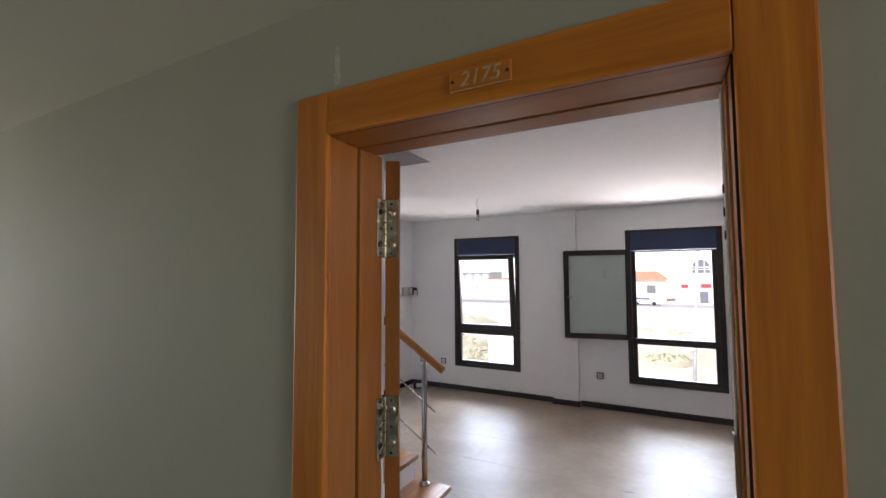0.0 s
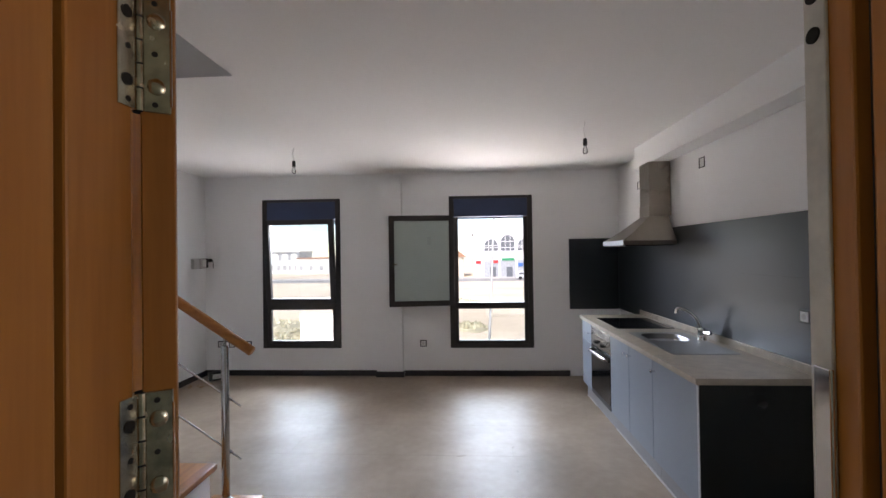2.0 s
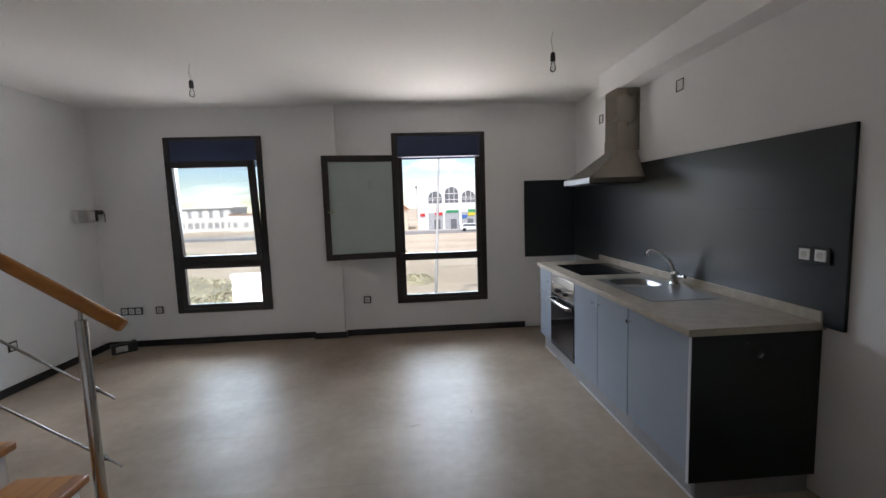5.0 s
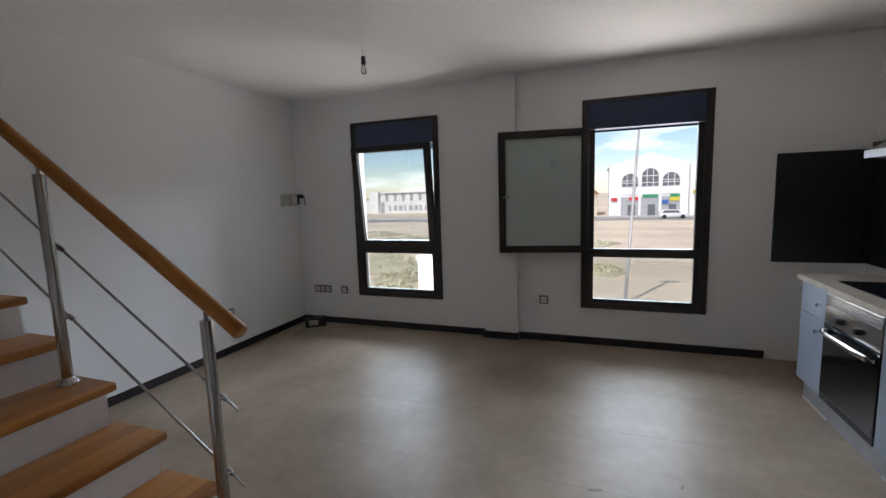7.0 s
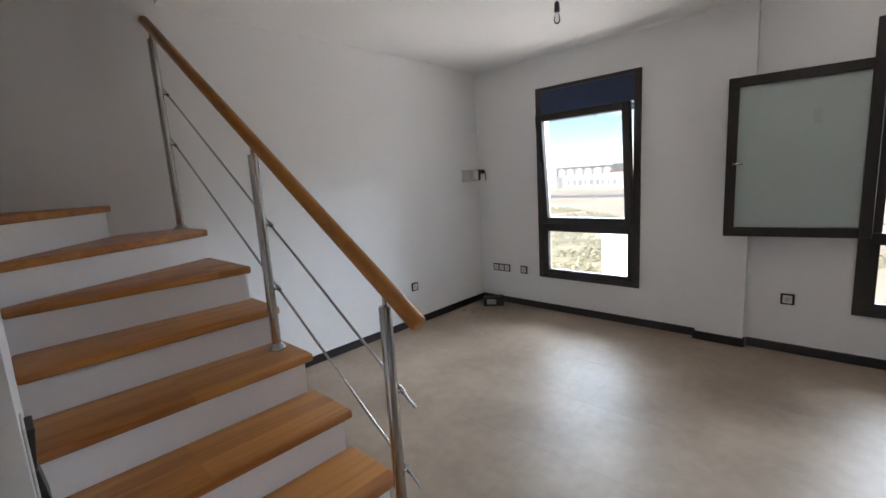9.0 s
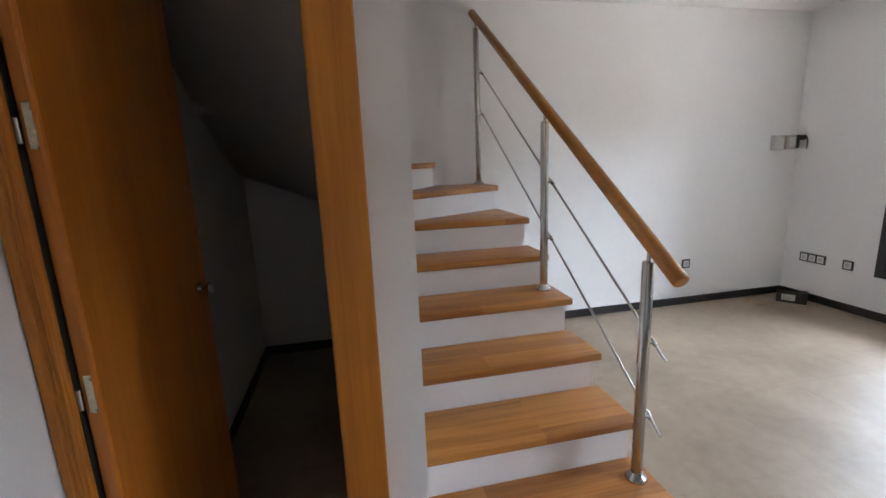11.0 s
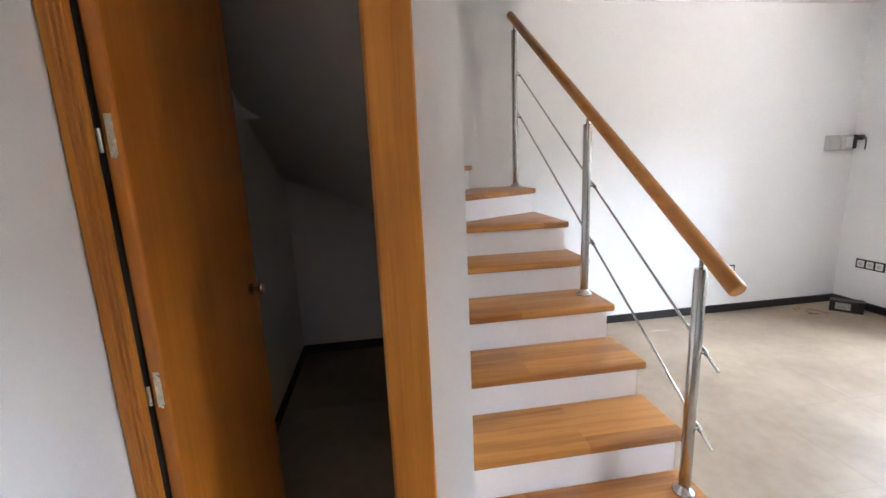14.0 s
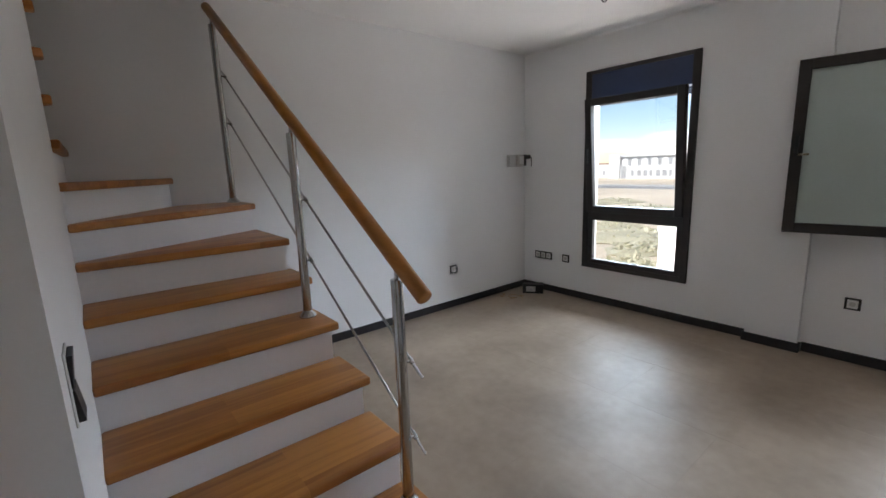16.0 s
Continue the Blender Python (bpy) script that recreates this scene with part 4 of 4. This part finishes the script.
# ---- sockets and switches ----


def socket(at, turn, n, label, frame_mat=None, name="wall_socket", h=0.085, bare=False):
    """Faces local -y; n modules side by side."""
    t = thing(name, at, label, "socket" if name == "wall_socket" else "switch", "sockets and switches")
    m = Matrix.Translation(at) @ pose(0, 0, 0, 0, 0, turn)
    w = 0.075 * n + 0.012
    bm = bmesh.new()
    if bare:
        ring(bm, -w / 2, w / 2, -h / 2, h / 2, -0.006, 0, 0.008)
    else:
        box(bm, -w / 2, w / 2, -0.009, 0, -h / 2, h / 2)
    bevel(bm, 0.002, 1)
    f = part("cover_frame", bm, frame_mat or M_BLKPL, t, m=m)
    for k in range(n):
        x = (k - (n - 1) / 2) * 0.075
        p = part("insert", bx(x - 0.029, x + 0.029, -0.013 if not bare else -0.004, -0.004 if not bare else -0.001, -h / 2 + 0.012, h / 2 - 0.012, 0.002, 1), M_PLASTIC, t, "white insert", m=m)
        if name == "wall_socket" and not bare:
            part("pin_cup", cy((x, -0.0145, 0), (x, -0.0125, 0), 0.017, n=18), M_GREYTRIM, p, m=m)
    return t


socket((-0.285, YN, 0.425), 0, 1, "white wall socket in a black frame")
socket((-2.64, YN, 0.417), 0, 1, "white wall socket in a black frame")
socket((-2.945, YN, 0.417), 0, 3, "triple white socket in a black frame")
socket((XW, 5.74, 0.405), 90, 1, "white wall socket in a black frame")
socket((XE, 3.177, 0.40), -90, 1, "white wall socket in a black frame")
socket((XE - 0.022, 3.745, 1.21), -90, 1, "white socket in a black frame on the splashback", h=0.08)
socket((XE - 0.022, 3.83, 1.21), -90, 1, "white socket in a black frame on the splashback", h=0.08)
socket((XE, 4.92, 2.32), -90, 1, "empty junction cover with a black rim", bare=True)
socket((XE, 6.22, 2.335), -90, 1, "empty junction cover with a black rim", bare=True)
socket((-1.88, SW, 0.445), 0, 1, "dark-framed socket inside the closet")
sw = thing("light_switch", (-0.995, SY, 1.05), "double light switch in a dark frame beside the stairs", "switch", "sockets and switches")
part("cover_frame", bx(-1.038, -0.952, SY, SY + 0.005, 0.97, 1.13, 0.002, 1), M_PLASTIC, sw, "pale cover plate")
for z0, z1, d0, d1 in ((0.978, 1.048, 0.018, 0.009), (1.052, 1.122, 0.008, 0.016)):
    bm = bmesh.new()
    v = box(bm, -1.031, -0.959, SY + 0.005, SY + 0.010, z0, z1)
    for i, d in ((2, d0), (3, d0), (6, d1), (7, d1)):
        v[i].co.y = SY + d
    bevel(bm, 0.0015, 1)
    part("rocker", bm, M_BLKPL, sw, "dark rocker")

# ---- ceiling bulbs ----


def bulb(x, y, z):
    t = thing("pendant_bulb", (x, y, ZC), "bare clear bulb on a short cable from the ceiling", "lamp", "ceiling bulbs")
    bm = bmesh.new()
    tube(bm, [(x, y, ZC), (x - 0.004, y, ZC - 0.03), (x - 0.012, y, z + 0.10), (x - 0.003, y, z + 0.06), (x, y, z + 0.03)], 0.003, 8)
    part("cable", bm, M_PLASTIC, t, "thin white cable", True)
    bm = bmesh.new()
    lathe(bm, [(0.007, 0.03), (0.015, 0.024), (0.017, -0.005), (0.0175, -0.028), (0.014, -0.032)], x, y, z, 18)
    part("lamp_holder", bm, M_BLKPL, t, "black lamp holder", True)
    bm = bmesh.new()
    lathe(bm, [(0.011, -0.028), (0.013, -0.045), (0.018, -0.062), (0.0205, -0.077), (0.018, -0.091), (0.010, -0.099), (0.002, -0.102)], x, y, z, 20)
    part("glass_bulb", bm, M_GLASS, t, "clear glass bulb", True)
    part("filament_stem", cy((x, y, z - 0.035), (x, y, z - 0.085), 0.005, 0.003, 10), M_PLASTIC, t)


bulb(-1.41, 5.46, 2.515)
bulb(1.285, 4.85, 2.50)

# ---- corner box, floor transformer, debris ----
wbx = thing("wall_box", (XW + 0.05, 6.74, 1.5), "grey plastic wall box with a clear cover and black lock", "box")
part("housing", bx(XW, XW + 0.075, 6.69, 6.80, 1.445, 1.572, 0.008), M_GREYTRIM, wbx)
part("back_plate", bx(XW, XW + 0.012, 6.585, 6.885, 1.44, 1.577, 0.003), M_BOXGREY, wbx)
part("clear_cover", bx(XW + 0.012, XW + 0.05, 6.585, 6.69, 1.445, 1.565, 0.004), M_BOXGREY, wbx, "pale translucent cover")
part("lock", bx(XW + 0.02, XW + 0.085, 6.80, 6.826, 1.452, 1.575, 0.005), M_BLKPL, wbx, "black lock")
part("hook", bx(XW + 0.03, XW + 0.12, 6.828, 6.868, 1.525, 1.572, 0.014), M_BLKPL, wbx, "black hook")
part("card", bx(XW + 0.0752, XW + 0.077, 6.72, 6.79, 1.47, 1.555), M_PLASTIC, wbx)
bm = bmesh.new()
tube(bm, [(XW + 0.10, 6.855, 1.55), (XW + 0.125, 6.86, 1.545), (XW + 0.13, 6.86, 1.50), (XW + 0.128, 6.86, 1.44)], 0.005, 8)
part("cord", bm, M_BLKPL, wbx, smooth=True)

tr = thing("transformer", (-2.95, 6.72, 0), "black electrical box with a silver label on the floor", "box")
TM = pose(-2.95, 6.71, 0, 0, 0, 38)
tb = part("case", bx(-0.115, 0.115, -0.05, 0.05, 0, 0.105, 0.008), M_BLKPL, tr, m=TM)
part("label", bx(-0.075, 0.03, -0.052, -0.0495, 0.025, 0.085), M_LABEL, tb, "silver rating label", m=TM)
part("end_cap", bx(0.07, 0.118, -0.053, 0.053, 0.004, 0.11, 0.004), M_BLKPL, tb, m=TM)
rnd = random.Random(4)
for k in range(5):
    x, y = -3.03 + rnd.uniform(-0.12, 0.12), 6.46 + rnd.uniform(-0.14, 0.1)
    s = rnd.uniform(0.012, 0.03)
    d = thing("debris", (x, y, 0), "small brown scrap lying on the floor", "debris", "floor scraps")
    bm = bmesh.new()
    box(bm, -s, s, -s * 0.4, s * 0.4, 0, 0.008)
    bevel(bm, 0.003, 1)
    part("scrap", bm, M_DEBRIS, d, m=pose(x, y, 0.0, 0, 0, rnd.uniform(0, 180)))
# Thin dust lumps put in place of smudges on the tiles.
for x, y, s_, a in ((0.24, 4.68, 0.04, 20), (0.66, 4.84, 0.025, 70), (0.65, 4.45, 0.02, 100)):
    d = thing("floor_smudge", (x, y, 0), "thin flat dust lump standing in for a smudge on the tiles", "debris", "floor crumbs")
    bm = bmesh.new()
    lathe(bm, [(s_, 0.0003), (s_ * 0.9, 0.002), (s_ * 0.4, 0.003)], 0, 0, 0, 9)
    bm.transform(Matrix.Diagonal((1, 0.32, 1, 1)))
    part("crumb", bm, M_GROUT, d, smooth=True, m=pose(x, y, 0, 0, 0, a))
wire = thing("loose_wire", (-2.98, 6.5, 0), "thin pale wire curled on the floor", "wire")
bm = bmesh.new()
tube(bm, [(-2.97 + 0.10 * math.cos(a) * (1 - a / 12), 6.42 + 0.07 * math.sin(a), 0.005 + 0.002 * a) for a in [0.4 * k for k in range(16)]], 0.0035, 8)
part("wire_loop", bm, M_DEBRIS, wire, smooth=True)

# ---- outside ----
bm = bmesh.new()
box(bm, -600, 600, 7.6, 900, GROUND - 0.5, GROUND)
box(bm, -600, 600, -400, 7.6, GROUND - 0.5, GROUND)
structure("ground", bm, M_SAND, "pale sandy waste ground", "ground")
structure("road", bx(-300, 300, 77, 84, GROUND + 0.004, GROUND + 0.03), M_ASPHALT, "grey asphalt street beyond the waste ground", "road")
structure("pavement", bx(-300, 300, 84, 88, GROUND + 0.004, GROUND + 0.15), M_PAVE, "paved pavement in front of the shops", "pavement")


def arch_pts(cx, w, z0, zs, n=12):
    r = w / 2
    return [(cx - r, z0), (cx + r, z0)] + [(cx + r * math.cos(a), zs + r * math.sin(a)) for a in [math.pi * k / n for k in range(n + 1)]]


def slab_xz(bm, pts, y0, y1):
    a = [bm.verts.new((x, y0, z)) for x, z in pts]
    c = [bm.verts.new((x, y1, z)) for x, z in pts]
    bm.faces.new(a)
    bm.faces.new(c[::-1])
    for i in range(len(pts)):
        j = (i + 1) % len(pts)
        bm.faces.new((a[i], c[i], c[j], a[j]))


shop = thing("arcade_building", (9, 90, GROUND), "white two-storey shop building with three arched windows", "building")
bm = bmesh.new()
FY = 88.0
slab_xz(bm, [(1.6, GROUND), (14.5, GROUND), (14.5, 5.6), (8.2, 7.6), (1.6, 5.5)], FY, FY + 12)
part("wall", bm, M_FACADE, shop, "white rendered gabled front")
bm = bmesh.new()
slab_xz(bm, [(8.2, 7.6), (14.9, 5.45), (14.9, 5.7), (8.2, 7.9)], FY - 0.04, FY + 12)
slab_xz(bm, [(8.2, 7.6), (1.3, 5.4), (1.3, 5.65), (8.2, 7.9)], FY - 0.04, FY + 12)
part("roof", bm, M_FACADE, shop, "pale sloping roof edge")
for cx, zs in ((5.1, 2.95), (8.4, 3.75), (11.75, 2.95)):
    bm = bmesh.new()
    slab_xz(bm, arch_pts(cx, 2.7, 1.95, zs), FY - 0.06, FY + 0.05)
    wd = part("window", bm, M_DARKWIN, shop, "dark arched window")
    bm = bmesh.new()
    for dx in (-0.5, 0.5):
        box(bm, cx + dx - 0.05, cx + dx + 0.05, FY - 0.12, FY - 0.05, 1.95, zs + 1.15)
    box(bm, cx - 1.3, cx + 1.3, FY - 0.12, FY - 0.05, 2.55, 2.65)
    box(bm, cx - 1.3, cx + 1.3, FY - 0.12, FY - 0.05, zs, zs + 0.1)
    part("mullion", bm, M_FACADE, wd)
    sf = part("shopfront", bx(cx - 1.45, cx + 1.45, FY - 0.06, FY + 0.05, GROUND + 0.15, 0.1), M_FARWIN, shop, "glazed shop front")
    part("doorway", bx(cx - 0.3, cx + 0.9, FY - 0.1, FY - 0.05, GROUND + 0.15, -1.3), M_DARKWIN, sf, "dark doorway")
    part("fascia", bx(cx - 1.4, cx + 1.4, FY - 0.12, FY - 0.05, 0.55, 1.2), M_FACADE, sf)
for x0, x1, z0, z1, mt in ((5.0, 6.5, -0.5, 0.1, M_RED), (11.6, 13.1, 0.0, 0.5, M_GREEN), (7.2, 9.7, 0.0, 0.45, M_GREEN), (10.4, 11.4, -1.2, -0.5, M_BLUESIGN), (11.6, 13.1, -0.7, -0.05, M_YELLOW), (2.0, 3.0, -0.6, 0.0, M_RED)):
    part("sign", bx(x0, x1, FY - 0.2, FY - 0.07, z0, z1), mt, shop, "plain coloured shop sign")
wing = thing("shop_wing", (25, 90, GROUND), "white two-storey row of shops with a yellow awning", "building")
part("wall", bx(14.6, 60, 87, 99, GROUND, 5.6), M_FACADE, wing)
for k in range(11):
    x = 16 + 4 * k
    wd = part("window", bx(x, x + 2.6, 86.93, 87.05, 2.6, 4.4), M_DARKWIN, wing, "dark window")
    part("sill", bx(x - 0.1, x + 2.7, 86.8, 87.0, 2.4, 2.6), M_FACADE, wd)
    part("shopfront", bx(x, x + 3.2, 86.93, 87.05, GROUND + 0.15, 0.2), M_DARKWIN, wing)
bm = bmesh.new()
slab_xz(bm, [(15, 0.5), (27, 0.5), (27, 1.1), (15, 1.1)], 85.8, 87)
part("awning", bm, M_YELLOW, wing, "yellow awning")
left = thing("low_house", (-8, 95, GROUND), "low cream house with a tiled roof", "house")
part("wall", bx(-16, -0.5, 92, 102, GROUND, 0.8), M_CREAM, left)
bm = bmesh.new()
slab_xz(bm, [(-16.5, 0.8), (0, 0.8), (-2, 2.4), (-14.5, 2.4)], 91.6, 102)
part("roof", bm, M_ROOFT, left)
for k in range(4):
    part("window", bx(-14.5 + 3.6 * k, -13 + 3.6 * k, 91.93, 92.1, -1.8, -0.3), M_DARKWIN, left)

rnd = random.Random(9)
hx = -120.0
while hx < -38:
    wdt = rnd.uniform(7, 13)
    ht = rnd.choice((4.0, 5.4, 6.2, 5.0))
    y0 = 118 + rnd.uniform(-4, 6)
    if hx < -45.5 and hx + wdt > -62.5:
        hx = -45.4
        continue
    hs = thing("far_house", (hx + wdt / 2, y0 + 5, GROUND), "white flat-roofed house beyond the waste ground", "house", "row of far houses")
    part("wall", bx(hx, hx + wdt, y0, y0 + 10, GROUND, GROUND + ht), M_FACADE if rnd.random() < 0.9 else M_CREAM, hs)
    part("parapet", bx(hx - 0.15, hx + wdt + 0.15, y0 - 0.15, y0 + 10.1, GROUND + ht, GROUND + ht + 0.35), M_FACADE if rnd.random() < 0.5 else M_ROOFT, hs)
    n = int(wdt // 2.6)
    for fl in range(2 if ht > 4.5 else 1):
        for k in range(n):
            x = hx + 0.8 + 2.6 * k + rnd.uniform(-0.3, 0.3)
            if rnd.random() < 0.3:
                continue
            part("window", bx(x, x + rnd.uniform(0.8, 1.5), y0 - 0.06, y0 + 0.1, GROUND + 0.9 + 2.6 * fl, GROUND + 2.2 + 2.6 * fl), M_FARWIN, hs)
    hx += wdt + rnd.choice((0.05, 0.05, 2.0))

arc = thing("arcaded_house", (-54, 122, GROUND), "long white house with an arched loggia upstairs", "house")
part("wall", bx(-62, -46, 117.5, 128, GROUND, 0.15), M_FACADE, arc)
# Grey instead of white render: the loggia's shade is put into the colour.
part("loggia_back", bx(-62, -46, 117.75, 128, 0.15, 2.5), M_FARWIN, arc, "loggia back with its shade painted in grey")
part("roof_slab", bx(-62.2, -45.8, 117.3, 128, 2.5, 2.85), M_FACADE, arc)
part("stair_tower", bx(-65, -62, 117, 127, GROUND, 3.1), M_FACADE, arc, "plain white stair tower")
part("door", bx(-61.6, -60.2, 117.42, 117.55, GROUND, 0.0), M_FARWIN, arc, "grey door")
for k in range(6):
    cx = -60.6 + 2.65 * k
    bm = bmesh.new()
    slab_xz(bm, arch_pts(cx, 1.75, 0.15, 1.25), 117.5, 117.8)
    part("arch_screen", bm, M_FACADE, arc, "white arched screen")
for k in range(8):
    cx = -58.8 + 1.65 * k
    part("window", bx(cx, cx + (1.1 if k % 3 else 0.7), 117.44, 117.55, -2.6, -1.1), M_FARWIN, arc)

# white boundary wall close under the window
bwall = thing("boundary_wall", (-2.9, 13.25, GROUND), "white rendered boundary wall below the window", "wall")
part("wall", bx(-4.4, -1.5, 13.15, 13.35, GROUND, -0.2), M_FACADE, bwall)
part("coping", bx(-4.43, -1.47, 13.12, 13.38, -0.2, -0.1, 0.02), M_FACADE, bwall, "white coping")

lamp = thing("street_lamp", (1.28, 22.4, GROUND), "galvanised street lamp with a flat head", "street lamp")
part("pole", cy((1.28, 22.4, GROUND), (1.66, 22.2, 3.98), 0.075, 0.05, 16), M_GALV, lamp, smooth=True)
part("foot", bx(1.08, 1.48, 22.2, 22.6, GROUND, GROUND + 0.03, 0.01), M_GALV, lamp)
bm = bmesh.new()
loft(bm, [[(x, y, 3.98) for x, y in rounded(1.15, 2.15, 22.05, 22.35, 0.12)], [(x, y, 4.04) for x, y in rounded(1.12, 2.18, 22.02, 22.38, 0.14)], [(x, y, 4.10) for x, y in rounded(1.3, 2.0, 22.1, 22.3, 0.08)]])
part("head", bm, M_GALV, lamp, smooth=True)


def car(x, y, label, paint):
    t = thing("parked_car", (x, y, GROUND + 0.03), label, "car", "parked cars")
    z = GROUND + 0.03
    bm = bmesh.new()
    slab_xz(bm, [(x - 2.1, z + 0.3), (x + 2.1, z + 0.3), (x + 2.15, z + 0.7), (x + 1.2, z + 0.9), (x + 0.7, z + 1.42), (x - 1.5, z + 1.45), (x - 2.05, z + 0.9)], y, y + 1.7)
    bevel(bm, 0.08, 2)
    part("body", bm, paint, t, smooth=True)
    bm = bmesh.new()
    slab_xz(bm, [(x - 1.75, z + 0.92), (x + 0.98, z + 0.92), (x + 0.6, z + 1.33), (x - 1.4, z + 1.35)], y - 0.02, y + 1.72)
    part("side_window", bm, M_DARKWIN, t)
    for dx in (-1.3, 1.35):
        for dy in (0.05, 1.65):
            part("wheel", cy((x + dx, y + dy - 0.1, z + 0.32), (x + dx, y + dy + 0.1, z + 0.32), 0.32, n=18), M_TYRE, t)


car(11.2, 80.2, "white parked estate car on the street", M_CAR)
car(-3.5, 80.3, "white parked car on the street", M_CAR)
car(24.5, 80.2, "white parked car on the street", M_CAR)


def shrub(x, y, r, n, seed):
    q = random.Random(seed)
    t = thing("shrub", (x, y, GROUND), "low dry shrub on the sandy ground", "shrub", "low shrubs")
    bm = bmesh.new()
    for k in range(n):
        a, d, h = q.uniform(0, 6.28), r * q.random() ** 0.5, q.random()
        c = Vector((x + d * math.cos(a), y + d * math.sin(a), GROUND + 0.05 + h * r * 0.22 * (1.1 - d / r)))
        u = Vector((q.uniform(-1, 1), q.uniform(-1, 1), q.uniform(0, 1))).normalized() * q.uniform(0.16, 0.36)
        s = u.cross(Vector((q.uniform(-1, 1), q.uniform(-1, 1), q.uniform(-1, 1)))).normalized() * 0.11
        bm.faces.new([bm.verts.new(p) for p in (c, c + u * 0.5 + s, c + u, c + u * 0.5 - s)])
    part("leaves", bm, M_SHRUB, t)
    bm = bmesh.new()
    bmesh.ops.create_icosphere(bm, subdivisions=3, radius=1.0)
    for v in bm.verts:
        a = math.atan2(v.co.y, v.co.x)
        w = r * (1.25 + 0.2 * math.sin(3 * a + seed) + 0.12 * math.sin(7 * a + 2 * seed))
        v.co = Vector((x + v.co.x * w, y + v.co.y * w, GROUND + 0.14 * r * max(v.co.z, -0.2)))
    part("mound", bm, M_MOUND, t, "low mound overgrown with dry grass", True)


for k, (x, y, r) in enumerate(((-1.0, 44, 2.2), (-13, 30, 2.6), (-16.5, 33, 2.0), (-20, 45, 3.0), (-9.5, 22, 1.3), (0.3, 30, 1.2), (-27, 52, 2.4), (-11, 26, 1.6))):
    shrub(x, y, r, 200, k)

# ---- floor: base and tiles ----
bm = bmesh.new()
box(bm, XW, XE, YC, YN, -0.15, -0.0006)
floor = structure("floor", bm, M_GROUT, "beige stoneware tile floor with a soft sheen", "floor")
T, J = 0.60, 0.0011
cache = {}
gx = 0.645
ix0 = math.floor((XW - gx) / T)
for i in range(ix0, ix0 + 11):
    for j in range(0, 10):
        x0, x1 = max(gx + i * T, XW), min(gx + (i + 1) * T, XE)
        y0, y1 = max(1.68 + j * T, YC), min(1.68 + (j + 1) * T, YN)
        if j == 0:
            y0 = YC
        if x1 - x0 < 0.02 or y1 - y0 < 0.02:
            continue
        key = (round(x1 - x0, 4), round(y1 - y0, 4))
        if key not in cache:
            b2 = bx(-key[0] / 2 + J / 2, key[0] / 2 - J / 2, -key[1] / 2 + J / 2, key[1] / 2 - J / 2, -0.012, 0.0)
            me = bpy.data.meshes.new("tile")
            b2.to_mesh(me)
            b2.free()
            me.materials.append(M_TILE)
            cache[key] = me
        o = new("tile", cache[key])
        o.parent = floor
        o.location = ((x0 + x1) / 2, (y0 + y1) / 2, 0)
